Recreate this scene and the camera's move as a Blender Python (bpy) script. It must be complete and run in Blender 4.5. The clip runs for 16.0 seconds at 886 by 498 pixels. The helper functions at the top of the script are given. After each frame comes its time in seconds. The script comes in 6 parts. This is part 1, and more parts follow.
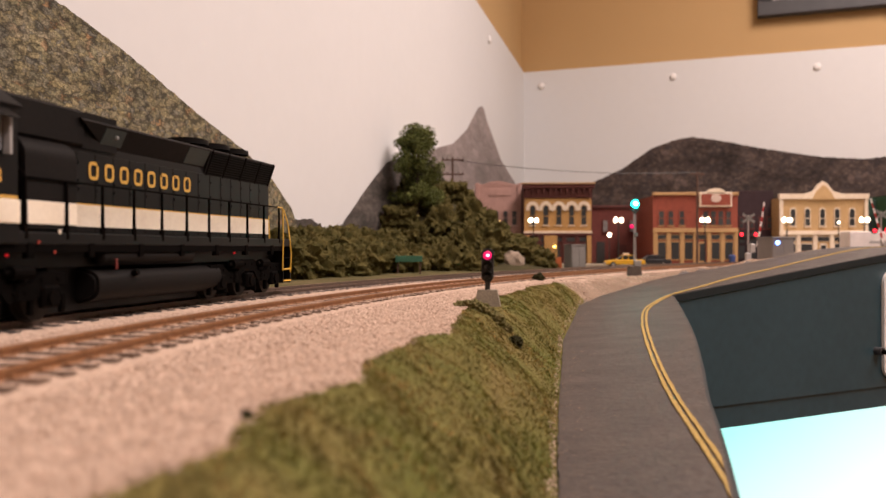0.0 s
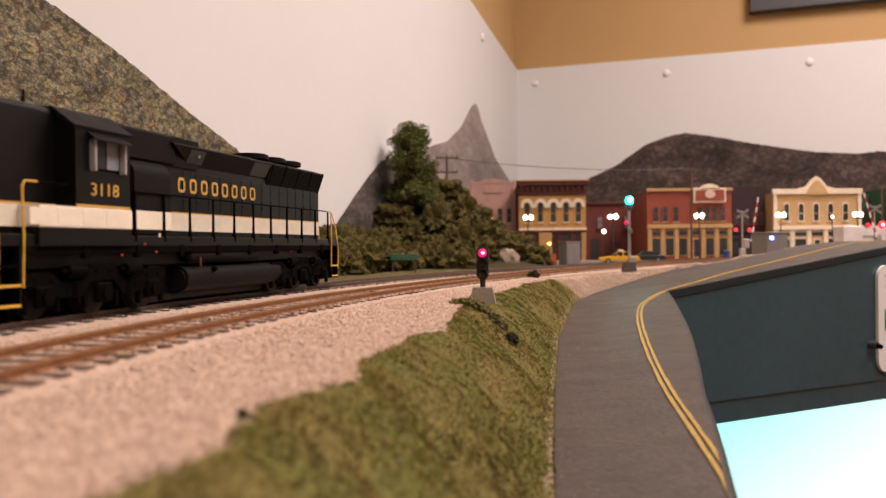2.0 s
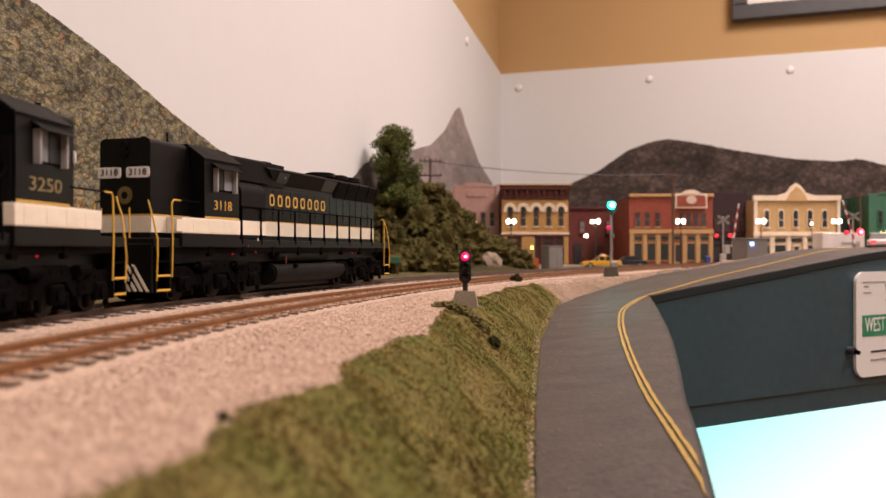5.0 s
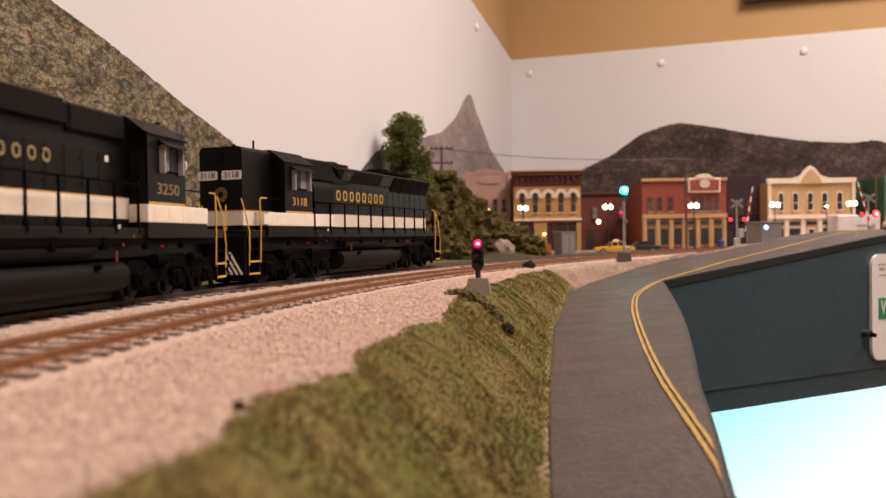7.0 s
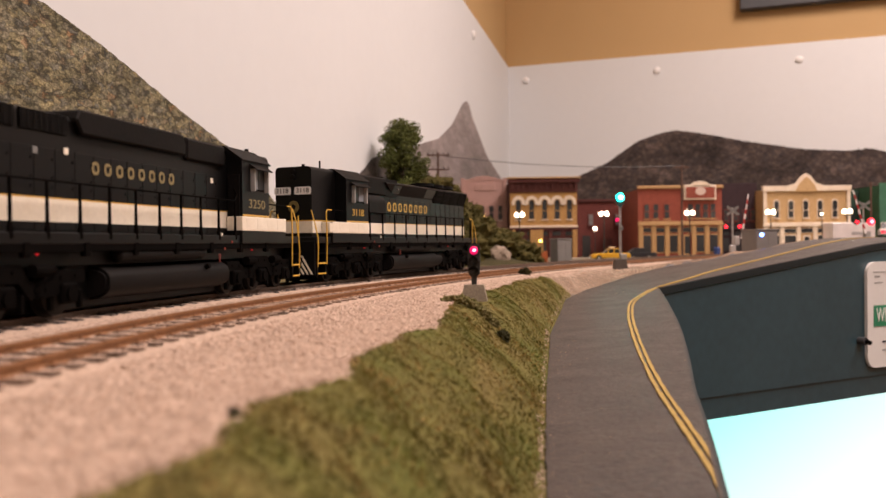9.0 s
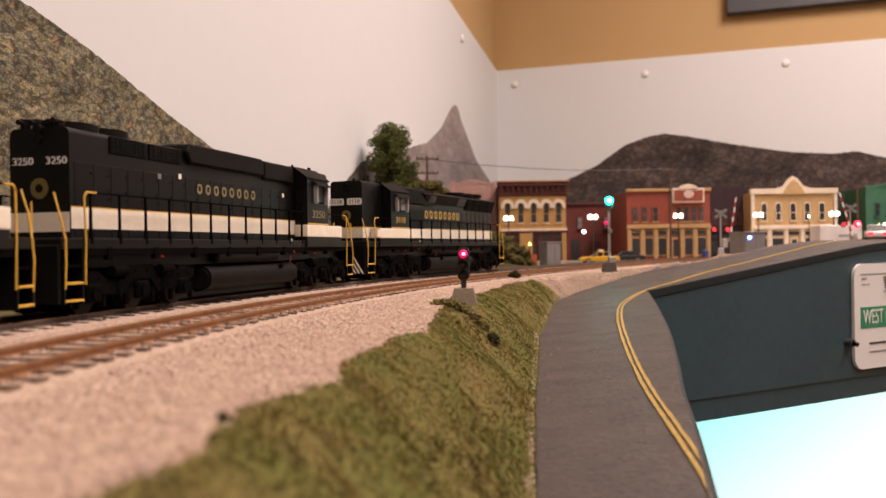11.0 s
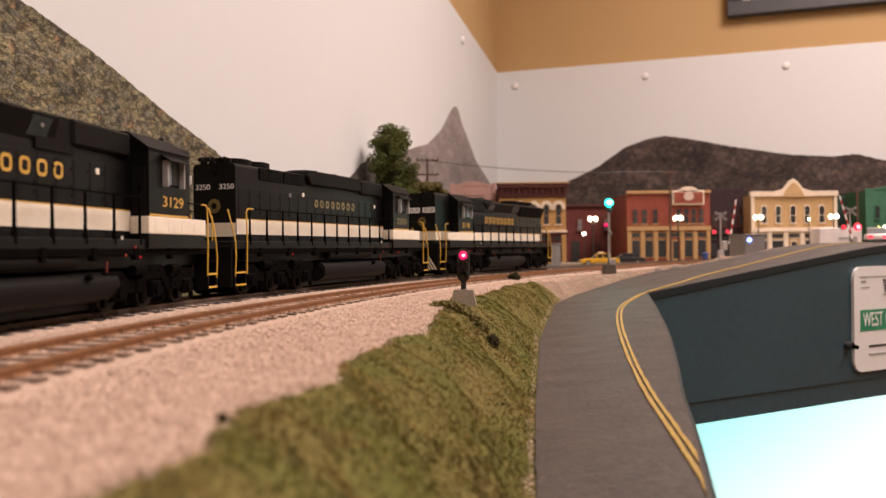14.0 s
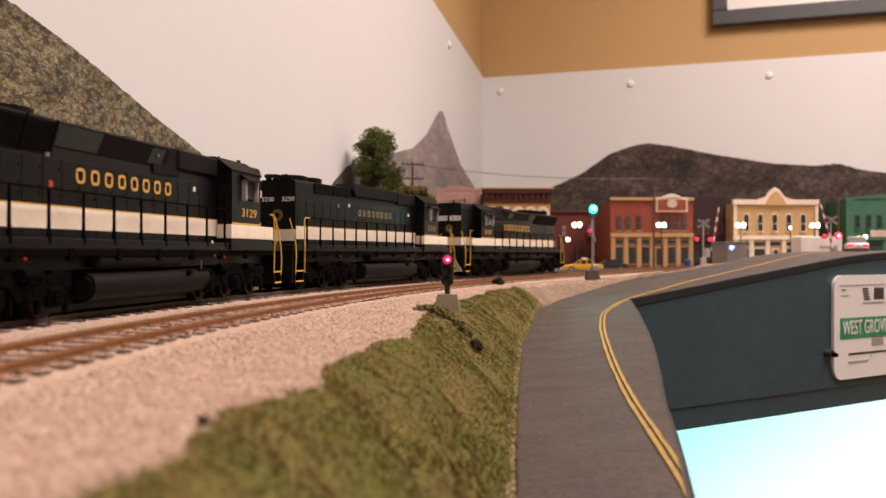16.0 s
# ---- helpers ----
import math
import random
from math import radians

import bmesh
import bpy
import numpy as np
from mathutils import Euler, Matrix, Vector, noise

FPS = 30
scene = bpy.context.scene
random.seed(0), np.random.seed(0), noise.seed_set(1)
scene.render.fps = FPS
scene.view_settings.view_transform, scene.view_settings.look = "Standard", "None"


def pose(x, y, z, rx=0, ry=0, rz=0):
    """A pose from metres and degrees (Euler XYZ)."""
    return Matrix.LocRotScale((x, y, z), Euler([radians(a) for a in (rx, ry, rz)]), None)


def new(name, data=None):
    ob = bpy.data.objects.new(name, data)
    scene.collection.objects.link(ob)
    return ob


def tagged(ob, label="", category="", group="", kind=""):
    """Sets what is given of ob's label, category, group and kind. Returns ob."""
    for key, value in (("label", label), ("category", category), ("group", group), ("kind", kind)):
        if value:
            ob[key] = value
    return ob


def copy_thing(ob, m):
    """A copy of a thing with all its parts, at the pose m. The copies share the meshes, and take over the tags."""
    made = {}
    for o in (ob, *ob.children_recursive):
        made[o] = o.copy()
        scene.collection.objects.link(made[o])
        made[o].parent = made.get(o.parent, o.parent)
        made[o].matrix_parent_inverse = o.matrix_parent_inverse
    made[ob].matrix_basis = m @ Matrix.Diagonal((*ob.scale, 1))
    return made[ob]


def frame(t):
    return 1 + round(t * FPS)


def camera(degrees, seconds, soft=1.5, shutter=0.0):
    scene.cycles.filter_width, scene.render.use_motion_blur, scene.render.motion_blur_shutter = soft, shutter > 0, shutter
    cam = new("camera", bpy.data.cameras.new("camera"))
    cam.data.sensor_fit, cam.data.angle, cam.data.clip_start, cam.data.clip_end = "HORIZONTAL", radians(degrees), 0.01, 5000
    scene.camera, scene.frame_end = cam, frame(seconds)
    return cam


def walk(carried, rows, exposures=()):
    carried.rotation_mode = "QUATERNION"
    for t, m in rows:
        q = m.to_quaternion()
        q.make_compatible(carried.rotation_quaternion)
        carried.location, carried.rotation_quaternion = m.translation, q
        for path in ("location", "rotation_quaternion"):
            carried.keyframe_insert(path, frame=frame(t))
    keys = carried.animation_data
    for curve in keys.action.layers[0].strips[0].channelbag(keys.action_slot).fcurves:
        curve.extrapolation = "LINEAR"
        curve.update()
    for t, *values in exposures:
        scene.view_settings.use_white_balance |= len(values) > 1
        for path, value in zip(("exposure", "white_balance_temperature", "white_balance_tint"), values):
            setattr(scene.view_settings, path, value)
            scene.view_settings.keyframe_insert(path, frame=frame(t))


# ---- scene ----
cam = camera(56.79, 16.0)
CAM_Z = 0.0184
cam.data.dof.use_dof, cam.data.dof.focus_distance, cam.data.dof.aperture_fstop = True, 0.39, 21.0
PATH = [  # seconds, yaw, pitch, roll
    (0.0, 1.617, -0.019, 0.003), (0.5, 1.480, -0.004, 0.107), (1.0, 1.337, 0.012, 0.219), (1.5, 1.318, -0.038, 0.299),
    (2.0, 1.261, -0.159, 0.498), (2.5, 1.031, -0.220, 0.428), (3.0, 0.707, 0.154, -0.348), (5.5, 0.0, -0.018, 0.086),
    (6.0, 0.475, -0.263, 0.273), (6.5, 0.769, -0.540, 0.559), (7.0, 0.920, -0.798, 0.753), (7.5, 0.943, -0.857, 0.837),
    (8.0, 0.743, -0.734, 0.748), (8.5, 0.629, -0.530, 0.654), (9.0, 0.657, -0.348, 0.600), (11.5, -0.434, 0.046, 0.781),
    (12.0, -0.740, 0.241, 0.703), (12.5, -0.715, 0.277, 0.535), (13.0, -0.678, 0.177, 0.484), (13.5, -0.368, 0.010, 0.487),
    (14.0, -0.089, 0.0, 0.603), (14.5, -0.034, 0.061, 0.677), (15.0, -0.246, 0.177, 0.541), (15.5, -0.647, 0.277, 0.319),
    (16.0, -1.191, 0.293, -0.040)]
walk(cam, [(t, pose(0, 0, CAM_Z, 90 + p, r, y)) for t, y, p, r in PATH])

# ---- world and lamps: a closed room, lit from its ceiling ----
world = bpy.data.worlds.new("world")
scene.world = world
world.use_nodes = True
world.node_tree.nodes["Background"].inputs[0].default_value = (0.9, 0.8, 0.72, 1)
world.node_tree.nodes["Background"].inputs[1].default_value = 0.05
CEILING = 1.25


def ceiling_lamp(x, y, sx, sy, watts, colour=(1.0, 0.81, 0.745)):
    data = bpy.data.lights.new("ceiling_light", "AREA")
    data.shape, data.size, data.size_y, data.energy, data.color = "RECTANGLE", sx, sy, watts, colour
    ob = new("ceiling_light", data)
    ob.matrix_world = pose(x, y, CEILING - 0.03)
    return ob


ceiling_lamp(0.90, 0.75, 0.5, 0.9, 35.0)
ceiling_lamp(0.60, -0.40, 0.6, 0.6, 21.0)


# ---- mesh helpers ----
def part(name, bm, material, parent=None, label="", smooth=False):
    me = bpy.data.meshes.new(name)
    if isinstance(bm, bmesh.types.BMesh):
        bm.normal_update()
        bm.to_mesh(me)
        bm.free()
    else:
        me.from_pydata(*bm)
    me.materials.append(material)
    if smooth:
        me.polygons.foreach_set("use_smooth", [True] * len(me.polygons))
        me.set_sharp_from_angle(angle=radians(40))
    ob = new(name, me)
    if parent:
        ob.parent = parent
    if label:
        tagged(ob, label)
    return ob


def thing(name, label, category, m=None, group="", kind=""):
    ob = new(name)
    ob.empty_display_size = 0.01
    if m is not None:
        ob.matrix_basis = m
    return tagged(ob, label, category, group, kind)


def box(bm, c, s, bevel=0.0, m=None):
    """A box with centre c and size s, with softened edges."""
    r = bmesh.ops.create_cube(bm, size=1.0, matrix=Matrix.Translation(c) @ Matrix.Diagonal((*s, 1)))
    vs = r["verts"]
    if m is not None:
        bmesh.ops.transform(bm, matrix=m, verts=vs)
    if bevel:
        es = list({e for v in vs for e in v.link_edges})
        bmesh.ops.bevel(bm, geom=es, offset=bevel, segments=1, affect="EDGES")
    return bm


def span(bm, x0, x1, y0, y1, z0, z1, bevel=0.0):
    return box(bm, ((x0 + x1) / 2, (y0 + y1) / 2, (z0 + z1) / 2), (abs(x1 - x0), abs(y1 - y0), abs(z1 - z0)), bevel)


def rod(bm, a, b, r, n=8, r2=None):
    a, b = Vector(a), Vector(b)
    d = b - a
    q = d.to_track_quat("Z", "Y").to_matrix().to_4x4()
    bmesh.ops.create_cone(bm, cap_ends=True, segments=n, radius1=r, radius2=r if r2 is None else r2, depth=d.length,
                          matrix=Matrix.Translation((a + b) / 2) @ q)
    return bm


def ball(bm, c, r, sub=2, squash=(1, 1, 1)):
    bmesh.ops.create_icosphere(bm, subdivisions=sub, radius=r, matrix=Matrix.Translation(c) @ Matrix.Diagonal((*squash, 1)))
    return bm


def wire(bm, pts, r, n=6):
    for a, b in zip(pts, pts[1:]):
        rod(bm, a, b, r, n)
    for p in pts[1:-1]:
        ball(bm, p, r * 1.02, 1)
    return bm


def prism(bm, outline, a, b, axis="y"):
    """The outline, pairs in the plane across the axis, drawn out from a to b."""
    put = {"x": lambda u, v, w: (w, u, v), "y": lambda u, v, w: (u, w, v), "z": lambda u, v, w: (u, v, w)}[axis]
    lo = [bm.verts.new(put(u, v, a)) for u, v in outline]
    hi = [bm.verts.new(put(u, v, b)) for u, v in outline]
    bm.faces.new(lo)
    bm.faces.new(hi[::-1])
    n = len(lo)
    for i in range(n):
        bm.faces.new((lo[i], hi[i], hi[(i + 1) % n], lo[(i + 1) % n]))
    bmesh.ops.recalc_face_normals(bm, faces=bm.faces)
    return bm


def fresh():
    return bmesh.new()


def words(name, text, size, m, material, parent=None, label="", width=None, depth=0.00012):
    """Raised lettering from the built-in font, turned into a mesh."""
    cu = bpy.data.curves.new(name, "FONT")
    cu.body, cu.size, cu.extrude, cu.align_x, cu.align_y = text, size, depth, "CENTER", "CENTER"
    tmp = new(name, cu)
    bpy.context.view_layer.update()
    me = bpy.data.meshes.new_from_object(tmp.evaluated_get(bpy.context.evaluated_depsgraph_get()))
    bpy.data.objects.remove(tmp)
    xs = [v.co.x for v in me.vertices]
    k = width / (max(xs) - min(xs)) if width else 1.0
    me.transform(m @ Matrix.Diagonal((k, 1, 1, 1)))
    me.materials.clear()
    me.materials.append(material)
    ob = new(name, me)
    ob.parent = parent
    if label:
        tagged(ob, label)
    return ob


# ---- materials ----
def rgb(c):
    return (*c, 1.0)


def material(name, base, rough=0.6, alt=None, scale=200.0, mix=0.5, grain=1500.0, grain_amount=0.15, bump=0.2, bump_scale=800.0,
             metal=0.0, island=0.0, coat=0.0, stretch=(1, 1, 1), spec=0.5, rnd=0.0):
    """A painted, stained or natural surface: two scales of colour variation, uneven gloss and fine relief."""
    m = bpy.data.materials.new(name)
    m.use_nodes = True
    nt = m.node_tree
    N, L = nt.nodes, nt.links
    bsdf = N["Principled BSDF"]
    co = N.new("ShaderNodeTexCoord")
    mp = N.new("ShaderNodeMapping")
    mp.inputs["Scale"].default_value = stretch
    L.new(co.outputs["Object"], mp.inputs[0])
    big = N.new("ShaderNodeTexNoise")
    big.inputs["Scale"].default_value, big.inputs["Detail"].default_value = scale, 4.0
    L.new(mp.outputs[0], big.inputs["Vector"])
    ramp = N.new("ShaderNodeValToRGB")
    ramp.color_ramp.elements[0].position, ramp.color_ramp.elements[1].position = 0.5 - mix / 2, 0.5 + mix / 2
    ramp.color_ramp.elements[0].color = rgb(base)
    ramp.color_ramp.elements[1].color = rgb(alt or tuple(c * 0.8 for c in base))
    L.new(big.outputs["Fac"], ramp.inputs[0])
    fine = N.new("ShaderNodeTexNoise")
    fine.inputs["Scale"].default_value, fine.inputs["Detail"].default_value = grain, 2.0
    L.new(mp.outputs[0], fine.inputs["Vector"])
    val = N.new("ShaderNodeMapRange")
    val.inputs["From Min"].default_value, val.inputs["From Max"].default_value = 0.25, 0.75
    val.inputs["To Min"].default_value, val.inputs["To Max"].default_value = 1 - grain_amount, 1 + grain_amount
    L.new(fine.outputs["Fac"], val.inputs["Value"])
    hsv = N.new("ShaderNodeHueSaturation")
    L.new(ramp.outputs[0], hsv.inputs["Color"])
    L.new(val.outputs[0], hsv.inputs["Value"])
    last = hsv
    if island or rnd:
        src = N.new("ShaderNodeNewGeometry") if island else N.new("ShaderNodeObjectInfo")
        out = src.outputs["Random Per Island"] if island else src.outputs["Random"]
        k = island or rnd
        mr = N.new("ShaderNodeMapRange")
        mr.inputs["To Min"].default_value, mr.inputs["To Max"].default_value = 1 - k, 1 + k
        L.new(out, mr.inputs["Value"])
        h2 = N.new("ShaderNodeHueSaturation")
        L.new(hsv.outputs[0], h2.inputs["Color"])
        L.new(mr.outputs[0], h2.inputs["Value"])
        last = h2
    L.new(last.outputs[0], bsdf.inputs["Base Color"])
    rr = N.new("ShaderNodeMapRange")
    rr.inputs["To Min"].default_value, rr.inputs["To Max"].default_value = max(0.02, rough - 0.1), min(1.0, rough + 0.1)
    L.new(big.outputs["Fac"], rr.inputs["Value"])
    L.new(rr.outputs[0], bsdf.inputs["Roughness"])
    bsdf.inputs["Metallic"].default_value = metal
    bsdf.inputs["Coat Weight"].default_value = coat
    bsdf.inputs["Specular IOR Level"].default_value = spec
    if bump:
        bn = N.new("ShaderNodeTexNoise")
        bn.inputs["Scale"].default_value, bn.inputs["Detail"].default_value = bump_scale, 3.0
        L.new(mp.outputs[0], bn.inputs["Vector"])
        b = N.new("ShaderNodeBump")
        b.inputs["Strength"].default_value, b.inputs["Distance"].default_value = bump, 0.0006
        L.new(bn.outputs["Fac"], b.inputs["Height"])
        L.new(b.outputs[0], bsdf.inputs["Normal"])
    return m


def glow(name, colour, strength):
    m = bpy.data.materials.new(name)
    m.use_nodes = True
    b = m.node_tree.nodes["Principled BSDF"]
    b.inputs["Base Color"].default_value = rgb(tuple(0.5 * c for c in colour))
    b.inputs["Emission Color"].default_value = rgb(colour)
    b.inputs["Emission Strength"].default_value = strength
    return m


def forest_print(name, tones, clump, dark, fine_range=(0.62, 1.3), broad=(0.65, 1.3), wide_print=1.0):
    """Woods seen from far away, as printed on a paper cut-out: crowns of many tones with shaded gaps."""
    m = bpy.data.materials.new(name)
    m.use_nodes = True
    nt = m.node_tree
    N, L = nt.nodes, nt.links
    bsdf = N["Principled BSDF"]
    bsdf.inputs["Roughness"].default_value, bsdf.inputs["Specular IOR Level"].default_value = 0.75, 0.2
    co = N.new("ShaderNodeTexCoord")
    flat = N.new("ShaderNodeMapping")
    flat.inputs["Scale"].default_value = (wide_print, 1, 1)
    L.new(co.outputs["Object"], flat.inputs[0])
    wob = N.new("ShaderNodeTexNoise")
    wob.inputs["Scale"].default_value, wob.inputs["Detail"].default_value = clump * 0.9, 3.0
    L.new(flat.outputs[0], wob.inputs["Vector"])
    add = N.new("ShaderNodeMixRGB")
    add.blend_type, add.inputs[0].default_value = "LINEAR_LIGHT", 1.5 / clump
    L.new(flat.outputs[0], add.inputs[1])
    L.new(wob.outputs["Color"], add.inputs[2])
    vo = N.new("ShaderNodeTexVoronoi")
    vo.inputs["Scale"].default_value = clump
    L.new(add.outputs[0], vo.inputs["Vector"])
    ramp = N.new("ShaderNodeValToRGB")
    el = ramp.color_ramp.elements
    while len(el) < len(tones):
        el.new(0.5)
    for i, c in enumerate(tones):
        el[i].position, el[i].color = i / (len(tones) - 1), rgb(c)
    sep = N.new("ShaderNodeSeparateColor")
    L.new(vo.outputs["Color"], sep.inputs[0])
    L.new(sep.outputs[0], ramp.inputs[0])
    shade = N.new("ShaderNodeMapRange")
    shade.inputs["From Min"].default_value, shade.inputs["From Max"].default_value = 0.1, 0.75
    shade.inputs["To Min"].default_value, shade.inputs["To Max"].default_value = 1.25, dark
    L.new(vo.outputs["Distance"], shade.inputs["Value"])
    fine = N.new("ShaderNodeTexNoise")
    fine.inputs["Scale"].default_value, fine.inputs["Detail"].default_value = clump * 4, 3.0
    L.new(flat.outputs[0], fine.inputs["Vector"])
    fm = N.new("ShaderNodeMapRange")
    fm.inputs["From Min"].default_value, fm.inputs["From Max"].default_value = 0.3, 0.7
    fm.inputs["To Min"].default_value, fm.inputs["To Max"].default_value = fine_range
    L.new(fine.outputs["Fac"], fm.inputs["Value"])
    mul = N.new("ShaderNodeMath")
    mul.operation = "MULTIPLY"
    L.new(shade.outputs[0], mul.inputs[0])
    L.new(fm.outputs[0], mul.inputs[1])
    wide = N.new("ShaderNodeTexNoise")
    wide.inputs["Scale"].default_value, wide.inputs["Detail"].default_value = clump * 0.16, 5.0
    L.new(flat.outputs[0], wide.inputs["Vector"])
    wm = N.new("ShaderNodeMapRange")
    wm.inputs["From Min"].default_value, wm.inputs["From Max"].default_value = 0.32, 0.68
    wm.inputs["To Min"].default_value, wm.inputs["To Max"].default_value = broad
    L.new(wide.outputs["Fac"], wm.inputs["Value"])
    mul2 = N.new("ShaderNodeMath")
    mul2.operation = "MULTIPLY"
    L.new(mul.outputs[0], mul2.inputs[0])
    L.new(wm.outputs[0], mul2.inputs[1])
    hsv = N.new("ShaderNodeHueSaturation")
    L.new(ramp.outputs[0], hsv.inputs["Color"])
    L.new(mul2.outputs[0], hsv.inputs["Value"])
    L.new(hsv.outputs[0], bsdf.inputs["Base Color"])
    return m


M_BACK = material("white_backdrop", (0.69, 0.695, 0.70), 0.7, (0.655, 0.66, 0.665), 3.0, 0.6, 60, 0.01, 0.02, 300)
M_WALL = material("tan_wall_paint", (0.50, 0.32, 0.14), 0.75, (0.46, 0.295, 0.128), 4.0, 0.6, 400, 0.03, 0.1, 250)
M_CEIL = material("white_ceiling", (0.8, 0.78, 0.75), 0.9, None, 5.0, 0.9, 200, 0.02, 0.1, 100)
M_CARPET = material("grey_carpet", (0.2, 0.18, 0.16), 0.95, None, 20.0, 0.6, 800, 0.3, 0.6, 400)
M_FOREST = forest_print("autumn_forest_print", [(0.25, 0.212, 0.118), (0.17, 0.158, 0.120), (0.29, 0.238, 0.125), (0.205, 0.188, 0.115), (0.15, 0.142, 0.115), (0.26, 0.22, 0.14), (0.225, 0.20, 0.115), (0.185, 0.17, 0.125), (0.27, 0.23, 0.13), (0.235, 0.20, 0.115), (0.20, 0.18, 0.125), (0.33, 0.20, 0.10)], 330.0, 0.28, (0.5, 1.5), (0.72, 1.25), 0.6)
M_HILL = forest_print("brown_hill_print", [(0.070, 0.052, 0.046), (0.105, 0.077, 0.066), (0.050, 0.041, 0.041), (0.088, 0.062, 0.050)], 120.0, 0.6, (0.75, 1.22), (0.55, 1.45), 0.8)
M_ROCKP = forest_print("grey_rock_print", [(0.09, 0.077, 0.07), (0.13, 0.11, 0.097), (0.07, 0.063, 0.057), (0.11, 0.096, 0.084)], 90.0, 0.7, (0.7, 1.2), (0.6, 1.3), 0.35)
M_PEAKP = forest_print("hazy_peak_print", [(0.26, 0.22, 0.21), (0.31, 0.26, 0.25), (0.23, 0.20, 0.19)], 60.0, 0.92, (0.88, 1.1), (0.75, 1.2), 0.28)
M_BALLAST = material("pale_ballast", (0.49, 0.365, 0.285), 0.9, (0.43, 0.315, 0.24), 120, 0.5, 900, 0.25, 0.8, 1100, spec=0.2)
M_STONE = material("ballast_stone", (0.57, 0.43, 0.34), 0.85, (0.49, 0.365, 0.285), 150, 0.5, 1500, 0.15, 0.2, 1500, island=0.2, spec=0.25)
M_SOIL = material("dark_soil", (0.105, 0.108, 0.028), 0.95, (0.165, 0.13, 0.048), 48, 0.4, 700, 0.4, 1.0, 700, spec=0.1)
M_GRASS = material("turf_fibre", (0.140, 0.145, 0.034), 0.9, (0.225, 0.178, 0.062), 48, 0.42, 160, 0.4, 0.0, island=0.45, spec=0.1)
M_STRAW = material("dry_turf_fibre", (0.30, 0.20, 0.072), 0.9, (0.36, 0.27, 0.11), 90, 0.5, 160, 0.3, 0.0, island=0.45, spec=0.1)
M_ROAD = material("grey_road_paint", (0.070, 0.057, 0.050), 0.5, (0.047, 0.039, 0.036), 70, 0.5, 600, 0.4, 0.8, 800, stretch=(0.6, 1.2, 1))
M_YELLOW = material("yellow_road_paint", (0.42, 0.285, 0.07), 0.65, (0.33, 0.22, 0.06), 400, 0.4, 1500, 0.25, 0.3, 1200)
M_FASCIA = material("dark_teal_fascia", (0.027, 0.060, 0.078), 0.33, (0.038, 0.078, 0.098), 9, 0.6, 150, 0.12, 0.08, 200)
M_FASCIA2 = material("black_fascia_trim", (0.010, 0.020, 0.025), 0.5, None, 20, 0.6, 300, 0.15, 0.1, 300)
M_RAIL = material("rusty_rail", (0.19, 0.080, 0.030), 0.65, (0.26, 0.115, 0.043), 120, 0.5, 900, 0.25, 0.3, 900)
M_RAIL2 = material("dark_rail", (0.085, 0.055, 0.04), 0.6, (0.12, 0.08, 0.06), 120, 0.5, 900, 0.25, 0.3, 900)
M_RAILTOP = material("worn_railhead", (0.20, 0.092, 0.040), 0.5, (0.25, 0.122, 0.056), 200, 0.5, 900, 0.2, 0.1, 900)
M_TIE = material("weathered_tie", (0.105, 0.058, 0.034), 0.85, (0.066, 0.039, 0.025), 300, 0.5, 1500, 0.3, 0.5, 1500, stretch=(1, 0.2, 1), rnd=0.35)
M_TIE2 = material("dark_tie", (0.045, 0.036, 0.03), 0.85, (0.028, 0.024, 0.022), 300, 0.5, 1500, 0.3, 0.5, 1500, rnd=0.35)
M_BLACK = material("black_loco_paint", (0.0027, 0.0026, 0.0027), 0.42, (0.0045, 0.0042, 0.0042), 60, 0.5, 900, 0.15, 0.03, 600, spec=0.2)
M_SOOT = material("weathered_black", (0.0055, 0.0048, 0.0047), 0.55, (0.0085, 0.0072, 0.0067), 90, 0.5, 900, 0.2, 0.08, 700, spec=0.1)
M_FRAMEK = material("black_running_gear", (0.0018, 0.0015, 0.0014), 0.75, (0.0040, 0.0030, 0.0026), 150, 0.5, 900, 0.25, 0.15, 900, spec=0.03)
M_WHITE = material("off_white_stripe", (0.84, 0.77, 0.64), 0.5, (0.74, 0.66, 0.53), 120, 0.5, 900, 0.05, 0.03, 600)
M_GOLD = material("gold_lettering", (0.60, 0.36, 0.07), 0.5, (0.54, 0.32, 0.06), 400, 0.5, 1500, 0.08, 0.0)
M_DULLGOLD = material("dull_gold_lettering", (0.25, 0.195, 0.085), 0.5, None, 400, 0.5, 1500, 0.08, 0.0)
M_GRAB = material("yellow_grab_iron", (0.70, 0.42, 0.05), 0.45, (0.6, 0.36, 0.05), 300, 0.5, 1500, 0.08, 0.0)
M_STEEL = material("wheel_steel", (0.012, 0.009, 0.008), 0.5, (0.02, 0.015, 0.012), 300, 0.5, 1500, 0.2, 0.0, spec=0.15)
M_GREY = material("grey_casting", (0.20, 0.20, 0.19), 0.6, None, 100, 0.5, 900, 0.1, 0.1, 900)
M_LEAFY = material("light_foliage", (0.085, 0.105, 0.026), 0.8, (0.125, 0.135, 0.04), 60, 0.5, 700, 0.35, 0.0, island=0.5, spec=0.2)
M_CLUMP = material("olive_clump_foliage", (0.050, 0.048, 0.014), 0.9, (0.155, 0.125, 0.044), 90, 0.5, 900, 0.5, 0.8, 900, island=0.4, spec=0.1)
M_BARK = material("brown_bark", (0.06, 0.042, 0.028), 0.9, None, 200, 0.5, 900, 0.3, 0.5, 900)
